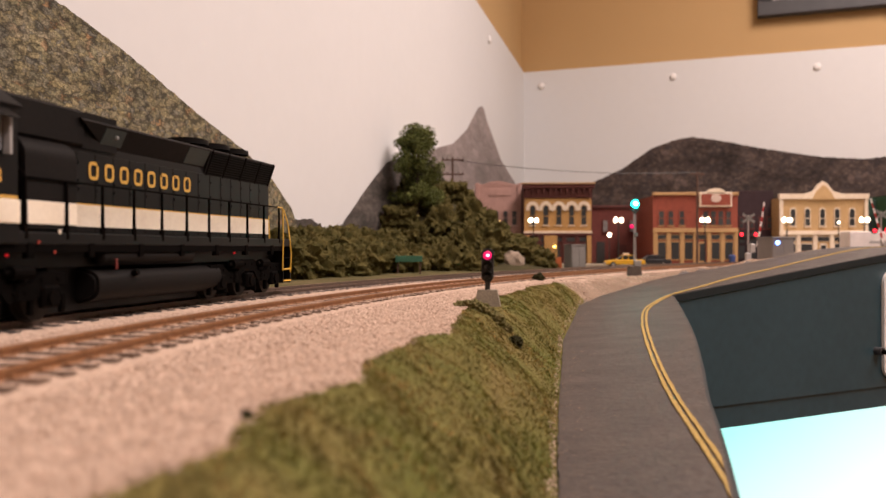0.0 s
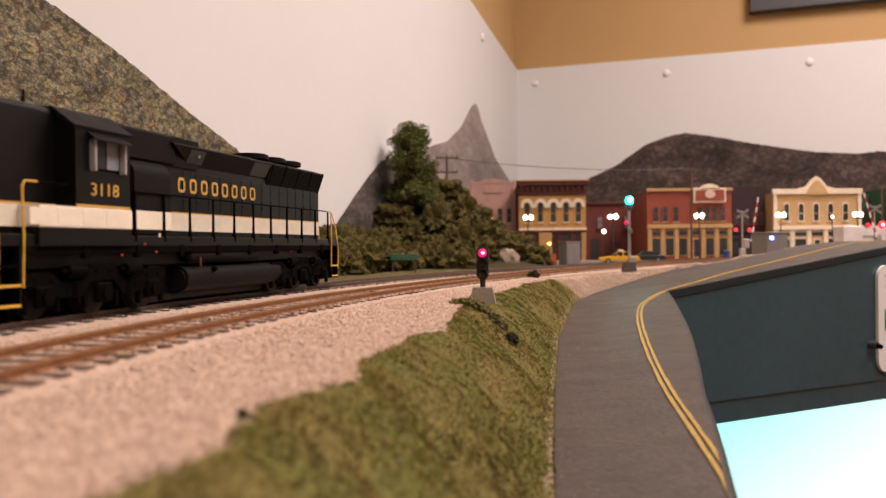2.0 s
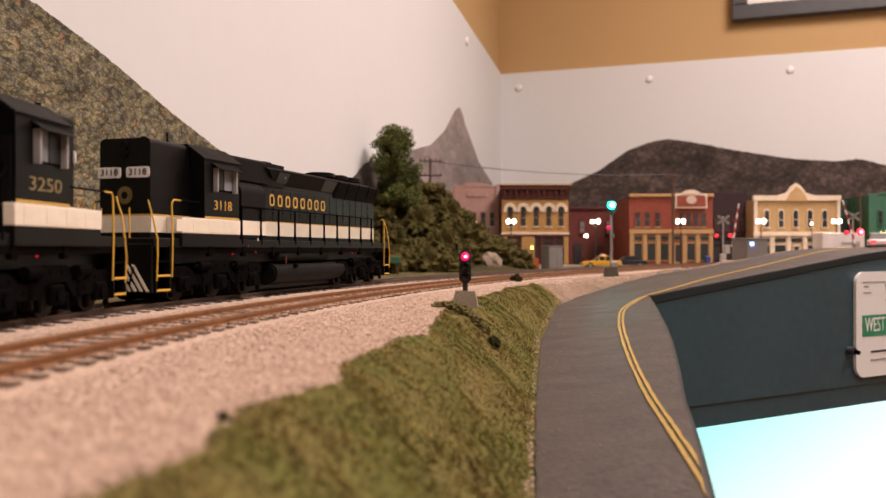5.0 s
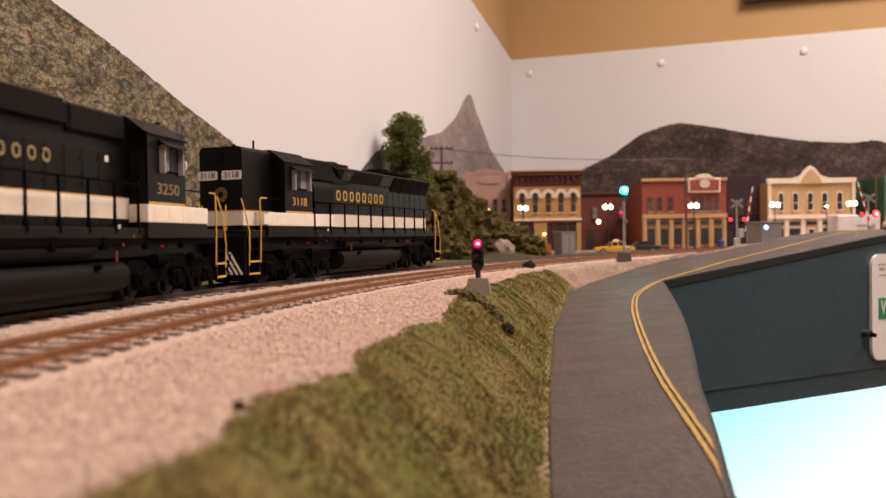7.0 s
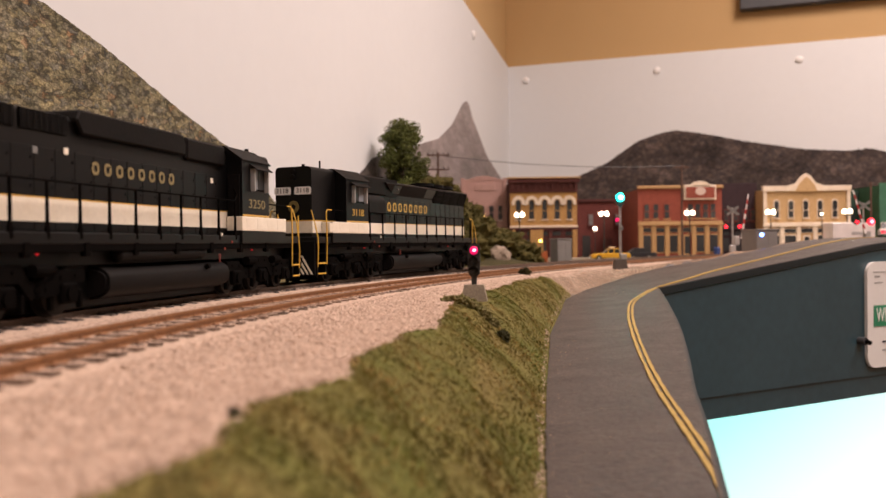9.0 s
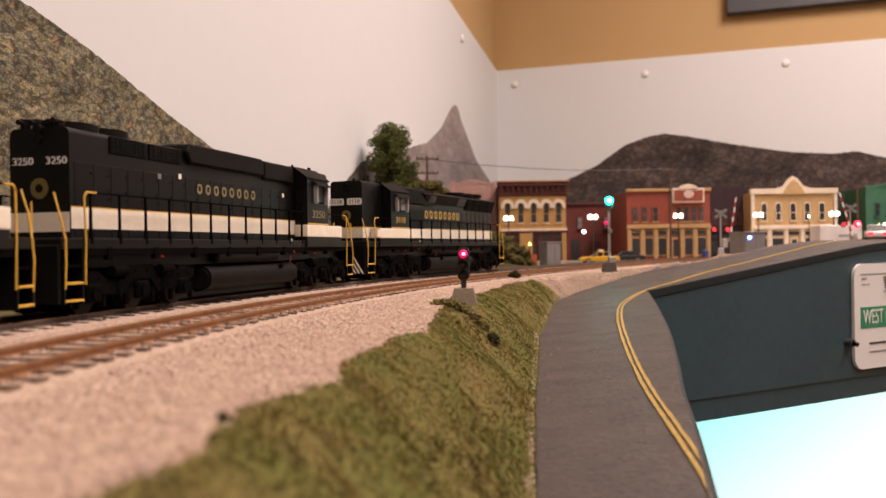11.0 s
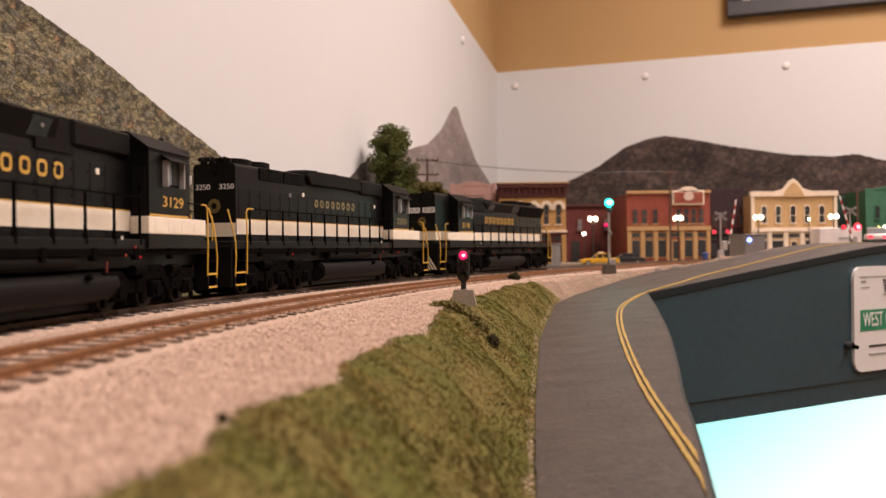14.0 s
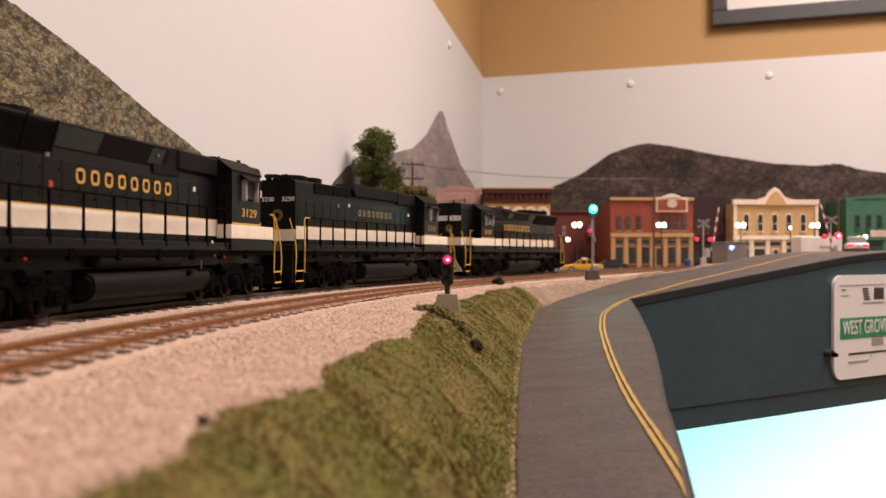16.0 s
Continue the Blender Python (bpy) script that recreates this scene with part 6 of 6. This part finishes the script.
def car(name, label, m, paint, l=0.052, w=0.0205, roof_sign=None, tail=None):
    c = thing(name, label, "car", m)
    h = l / 2
    body = [(-h, 0.0035), (-h, 0.0085), (-h + 0.003, 0.0098), (h * 0.45, 0.0096), (h - 0.002, 0.0082), (h, 0.0065), (h, 0.0035)]
    bm = prism(fresh(), body, -w / 2, w / 2)
    bmesh.ops.bevel(bm, geom=bm.edges[:], offset=0.0006, segments=1, affect="EDGES")
    part("body", bm, paint, c, smooth=True)
    bm = prism(fresh(), [(-h * 0.72, 0.0096), (-h * 0.45, 0.0150), (h * 0.08, 0.0150), (h * 0.40, 0.0096)], -w * 0.42, w * 0.42)
    part("glasshouse", bm, M_PANE, c, smooth=True)
    part("roof", span(fresh(), -h * 0.46, h * 0.09, -w * 0.41, w * 0.41, 0.0147, 0.0157, 0.0004), paint, c)
    for x in (-h * 0.48, -h * 0.16, h * 0.15):
        for s in (-1, 1):
            part("pillar", span(fresh(), x - 0.0006, x + 0.0006, s * w * 0.41, s * w * 0.432, 0.0095, 0.015), paint, c)
    for x in (-h * 0.6, h * 0.62):
        for s in (-1, 1):
            wh = part("wheel", rod(fresh(), (x, s * w * 0.40, 0.0036), (x, s * w * 0.505, 0.0036), 0.0036, 16), M_IRON, c)
            part("rim", rod(fresh(), (x, s * w * 0.50, 0.0036), (x, s * w * 0.512, 0.0036), 0.0019, 12), M_SILVER, wh)
    for x in (-h, h):
        part("bumper", span(fresh(), x - 0.0008, x + 0.0008, -w * 0.47, w * 0.47, 0.004, 0.0054, 0.0003), M_SILVER, c)
    if roof_sign:
        part("roof_sign", span(fresh(), -0.006, 0.001, -0.003, 0.003, 0.0157, 0.0180, 0.0003), roof_sign, c)
    if tail:
        for s in (-1, 1):
            part("tail_lamp", span(fresh(), -h - 0.0006, -h + 0.0004, s * w * 0.22, s * w * 0.46, 0.0062, 0.0082), tail, c, "red tail lamp")
        part("number_plate_blank", span(fresh(), -h - 0.0005, -h + 0.0003, -0.003, 0.003, 0.0055, 0.0075), M_SIGN, c)
    return c


car("taxi", "yellow taxi parked on the street", pose(0.2030, 1.06, TOWN_Z, 0, 0, 180), M_TAXI, 0.050, roof_sign=M_TRIM)
car("dark_car", "dark sedan parked behind the taxi", pose(0.2450, 1.10, TOWN_Z, 0, 0, 180), M_CARDARK)
car("white_car", "white car with red tail lamps on the road", pose(0.4165, 0.785, 0.0190, 0, -1, 66), M_CARWHITE, 0.046, 0.0185, tail=G_RED2)
car("white_sedan", "white sedan seen from behind before the cream shop", pose(0.456, 1.07, TOWN_Z, 0, 0, 80), M_CARWHITE, 0.050, 0.0205, tail=G_RED2)
tr = thing("trailer", "white box trailer parked by the crossing", "trailer", pose(0.482, 1.02, TOWN_Z, 0, 0, 4))
part("box", span(fresh(), -0.018, 0.036, -0.012, 0.012, 0.006, 0.0445, 0.0006), M_CARWHITE, tr)
for a, b2, z in ((0.006, 0.024, 0.030), (0.008, 0.026, 0.022)):
    part("side_print", span(fresh(), a, b2, -0.0125, -0.0119, z, z + 0.003), M_MIDINK, tr)
for x in (-0.012, 0.02, 0.03):
    part("wheel", rod(fresh(), (x, -0.012, 0.005), (x, 0.012, 0.005), 0.005, 14), M_IRON, tr)
bin_ = thing("bin", "small blue bin on the pavement", "bin", pose(0.3745, 1.165, TOWN_Z + 0.0018))
part("body", rod(fresh(), (0, 0, 0), (0, 0, 0.012), 0.004, 12, 0.0048), M_BLUEP, bin_)
part("lid", rod(fresh(), (0, 0, 0.012), (0, 0, 0.0135), 0.005, 12, 0.003), M_BLUEP, bin_)
ba = thing("barrier", "orange folding barrier beside the cabinet", "barrier", pose(0.1085, 0.985, TOWN_Z))
for s in (-1, 1):
    part("panel", prism(fresh(), [(-0.006, 0), (0.006, 0), (0.004 + 0.0015 * s, 0.014), (-0.003, 0.011)], 0.002 * s - 0.0006, 0.002 * s + 0.0006), M_ORANGE, ba)
tk = thing("oil_drum", "dark round drum beside the bushes", "drum", pose(0.092, 1.01, TOWN_Z))
part("drum", rod(fresh(), (0, 0, 0), (0, 0, 0.021), 0.0085, 18), M_IRON, tk, smooth=True)
for z in (0.002, 0.0105, 0.019):
    part("hoop", rod(fresh(), (0, 0, z), (0, 0, z + 0.001), 0.0089, 18), M_IRON, tk)


def boulder(x, y, z, r):
    bm = ball(fresh(), (0, 0, 0), r, 3, (1, 0.9, 0.95))
    for v in bm.verts:
        v.co *= 1 + 0.22 * noise.noise(v.co * (2.2 / r)) + 0.08 * noise.noise(v.co * (6 / r))
    ob = part("boulder", bm, M_ROCK)
    ob.matrix_basis = pose(x, y, z)
    tagged(ob, "rough tan boulder at foot of bushes", "boulder")


boulder(0.052, 0.925, 0.003, 0.0135)


gb = thing("low_board", "low teal green board on short posts among the bushes", "board", pose(-0.0532, 0.760, -0.004))
part("board", span(fresh(), -0.0125, 0.0125, -0.0008, 0.0008, 0.0101, 0.0159, 0.0002), B_GREEN, gb)
for x in (-0.0105, 0.0105):
    part("post", rod(fresh(), (x, 0.001, -0.003), (x, 0.001, 0.0150), 0.0008, 6), M_POLE, gb)


# ---- bushes and tree ----
def hill_z(x, y):
    ridge = curve([(-0.20, 0.0), (-0.10, 0.060), (-0.085, 0.088), (-0.03, 0.084), (0.0, 0.070), (0.025, 0.045), (0.05, 0.020), (0.08, 0.004), (0.11, -0.006)])
    k = min(1, max(0, (y - 0.86) / 0.16))
    k = k * k * (3 - 2 * k)
    return -0.006 + (float(ridge(x)) + 0.004) * k + 0.003 * wob(x, y, 50, 8.0)


# mound colour kept very dark: paints the shade in the gaps between bushes
M_UNDER = material("mound_gap_shade", (0.045, 0.04, 0.02), 0.95, (0.07, 0.06, 0.03), 90, 0.5, 700, 0.4, 0.8, 600, spec=0.1)


def mound():
    verts, faces = [], []
    nx, ny = 50, 36
    for j in range(ny + 1):
        for i in range(nx + 1):
            y = 0.85 + 0.26 * j / ny
            lx = CORNER.x + (y - CORNER.y) * L_DIR.x / L_DIR.y
            x = lx + 0.004 + (0.115 - lx) * i / nx
            z = hill_z(x, y) if 0 < j < ny and i < nx else -0.008
            verts.append((x, y, z))
    for j in range(ny):
        for i in range(nx):
            a = j * (nx + 1) + i
            faces.append((a, a + 1, a + nx + 2, a + nx + 1))
    tagged(part("embankment", (verts, [], faces), M_UNDER, smooth=True), "mound under the bushes, coloured dark for shaded gaps", "ground", kind="structure")


mound()


def shrub_mesh(seed, r):
    rng = np.random.default_rng(seed)
    off = Vector(rng.uniform(-50, 50, 3))
    bm = ball(fresh(), (0, 0, 0), 1.0, 4, (1, 1, 0.9))
    for v in bm.verts:
        p = v.co * 1.0
        k = 0.95 + 0.46 * noise.noise(p * 1.7 + off) + 0.38 * noise.noise(p * 3.6 + off) + 0.16 * noise.noise(p * 9 + off)
        v.co = p * k * r
    vs = [v.co.copy() for v in bm.verts]
    for _ in range(700):
        c = vs[int(rng.integers(len(vs)))] * rng.uniform(0.98, 1.07)
        a, b = Vector(rng.normal(0, 1, 3)).normalized(), Vector(rng.normal(0, 1, 3)).normalized()
        s = r * rng.uniform(0.05, 0.10)
        bm.faces.new([bm.verts.new(c + a * s), bm.verts.new(c + b * s), bm.verts.new(c - (a + b) * s * 0.6)])
    return bm


SHRUBS = []
for i in range(6):
    ob = part("shrub", shrub_mesh(40 + i, (0.0135, 0.0170, 0.0205, 0.0225, 0.0150, 0.0185)[i]), M_CLUMP)
    tagged(ob, "clump of olive green foam foliage on the bank", "shrub", "shrubs on the bank")
    SHRUBS.append(ob)
USED = set()


def plant(x, y, z, rng):
    i = int(rng.integers(6))
    m = pose(x, y, z, 0, 0, float(rng.uniform(0, 360)))
    if i not in USED:
        USED.add(i)
        SHRUBS[i].matrix_basis = m
    else:
        copy_thing(SHRUBS[i], m)


def planting():
    rng = np.random.default_rng(5)
    spots = []
    for _ in range(2500):
        y = rng.uniform(0.865, 1.06)
        lx = CORNER.x + (y - CORNER.y) * L_DIR.x / L_DIR.y
        x = rng.uniform(lx + 0.012, 0.088)
        z = hill_z(x, y)
        if x > 0.030 and y < 0.955:
            continue
        if z < -0.006 or (y > 1.03 and z < 0.02):
            continue
        if all((x - a) ** 2 + (y - b) ** 2 + (z - c) ** 2 > 0.0285 ** 2 for a, b, c in spots):
            spots.append((x, y, z))
    low = []
    for _ in range(600):
        y = rng.uniform(0.60, 0.90)
        lx = CORNER.x + (y - CORNER.y) * L_DIR.x / L_DIR.y
        x = lx + rng.uniform(0.012, 0.012 + 0.055 * min(1, max(0.3, (y - 0.5) / 0.3)))
        t = float(np.interp(y, LINE[:, 2], LINE[:, 1]))
        if x > t - 0.045:
            continue
        if all((x - a) ** 2 + (y - b) ** 2 > 0.0215 ** 2 for a, b, c in low):
            back = max(0.0, 1 - (x - lx - 0.012) / 0.03)
            low.append((x, y, 0.001 + 0.012 * back + rng.uniform(-0.006, 0.006)))
    for x, y, z in spots + low:
        plant(x, y, z + 0.006, rng)


planting()


def tree(x, y, z, h, spread):
    t = thing("tree", "leafy light green tree standing above the bushes", "tree", pose(x, y, z))
    rng = np.random.default_rng(77)
    bm = fresh()
    rod(bm, (0, 0, 0), (0.001, 0, h * 0.45), 0.0024, 9, 0.0016)
    rod(bm, (0.001, 0, h * 0.45), (0, 0.001, h * 0.9), 0.0016, 8, 0.0006)
    tips = []
    for i in range(74):
        k = rng.uniform(0.10, 0.95)
        a = rng.uniform(0, 2 * math.pi)
        width = spread * (1.0 - 0.62 * max(0, k - 0.6) / 0.4) * rng.uniform(0.5, 1.0)
        p = Vector((0.0005, 0, h * k * 0.9))
        q = Vector((math.cos(a) * width, math.sin(a) * width, h * k + width * 0.25))
        rod(bm, p, q, 0.0008, 5, 0.0003)
        tips += [(q, 0.0085), (p.lerp(q, 0.6), 0.008)]
    tips += [(Vector((0, 0, h * 0.97)), 0.0075), (Vector((0.003, 0, h * 0.9)), 0.009), (Vector((0, 0, h * 0.8)), 0.012), (Vector((0, 0, h * 0.6)), 0.014), (Vector((0, 0, h * 0.45)), 0.014)]
    part("trunk", bm, M_BARK, t)
    verts, faces = [], []
    for c, r in tips:
        for _ in range(210):
            d = Vector(rng.normal(0, 1, 3)).normalized() * r * rng.uniform(0.35, 1.0) ** 0.6
            p = c + Vector((d.x, d.y, d.z * 0.8))
            a, b = Vector(rng.normal(0, 1, 3)).normalized(), Vector(rng.normal(0, 1, 3)).normalized()
            s = rng.uniform(0.0006, 0.0013)
            k = len(verts)
            verts += [tuple(p + a * s), tuple(p + b * s), tuple(p - a * s), tuple(p - b * s)]
            faces.append((k, k + 1, k + 2, k + 3))
    tagged(part("crown", (verts, [], faces), M_LEAFY, t, "light green leaves"), kind="stuff")


tree(-0.0575, 0.955, 0.056, 0.107, 0.029)

# weeds by the dwarf signal and on the bank
def weed(x, y, r, label):
    z, c = ground_z(x, y)
    ob = part("weed_clump", shrub_mesh(int(1000 * (x + y)), r), M_GRASSY)
    ob.matrix_basis = pose(x, y, z + r * 0.1)
    tagged(ob, label, "weeds", "weeds on the bank")


M_GRASSY = material("weed_foliage", (0.15, 0.145, 0.05), 0.9, (0.23, 0.19, 0.085), 150, 0.4, 900, 0.4, 0.6, 900, island=0.4, spec=0.1)
M_WEEDD = material("dark_weed", (0.03, 0.032, 0.014), 0.9, (0.05, 0.045, 0.02), 150, 0.4, 900, 0.4, 0.6, 900, island=0.4, spec=0.1)
for x, y, r in ((0.003, 0.304, 0.0032), (0.0065, 0.302, 0.0028), (0.0105, 0.301, 0.0030), (0.0145, 0.303, 0.0026), (0.000, 0.304, 0.0030), (0.018, 0.299, 0.0022), (-0.0025, 0.306, 0.0022)):
    weed(x, y, r, "low clump of weeds beside the signal base")
for x, y, r in ((0.0170, 0.285, 0.0026), (0.0480, 0.545, 0.0034), (-0.0285, 0.105, 0.0009)):
    z, c = ground_z(x, y)
    ob = part("dark_weed", shrub_mesh(int(1000 * (x + y)) + 3, r), M_WEEDD)
    ob.matrix_basis = pose(x, y, z + r * 0.3)
    tagged(ob, "dark clump of dead weeds on grassy bank", "weeds", "dark weeds on the bank")

motions()
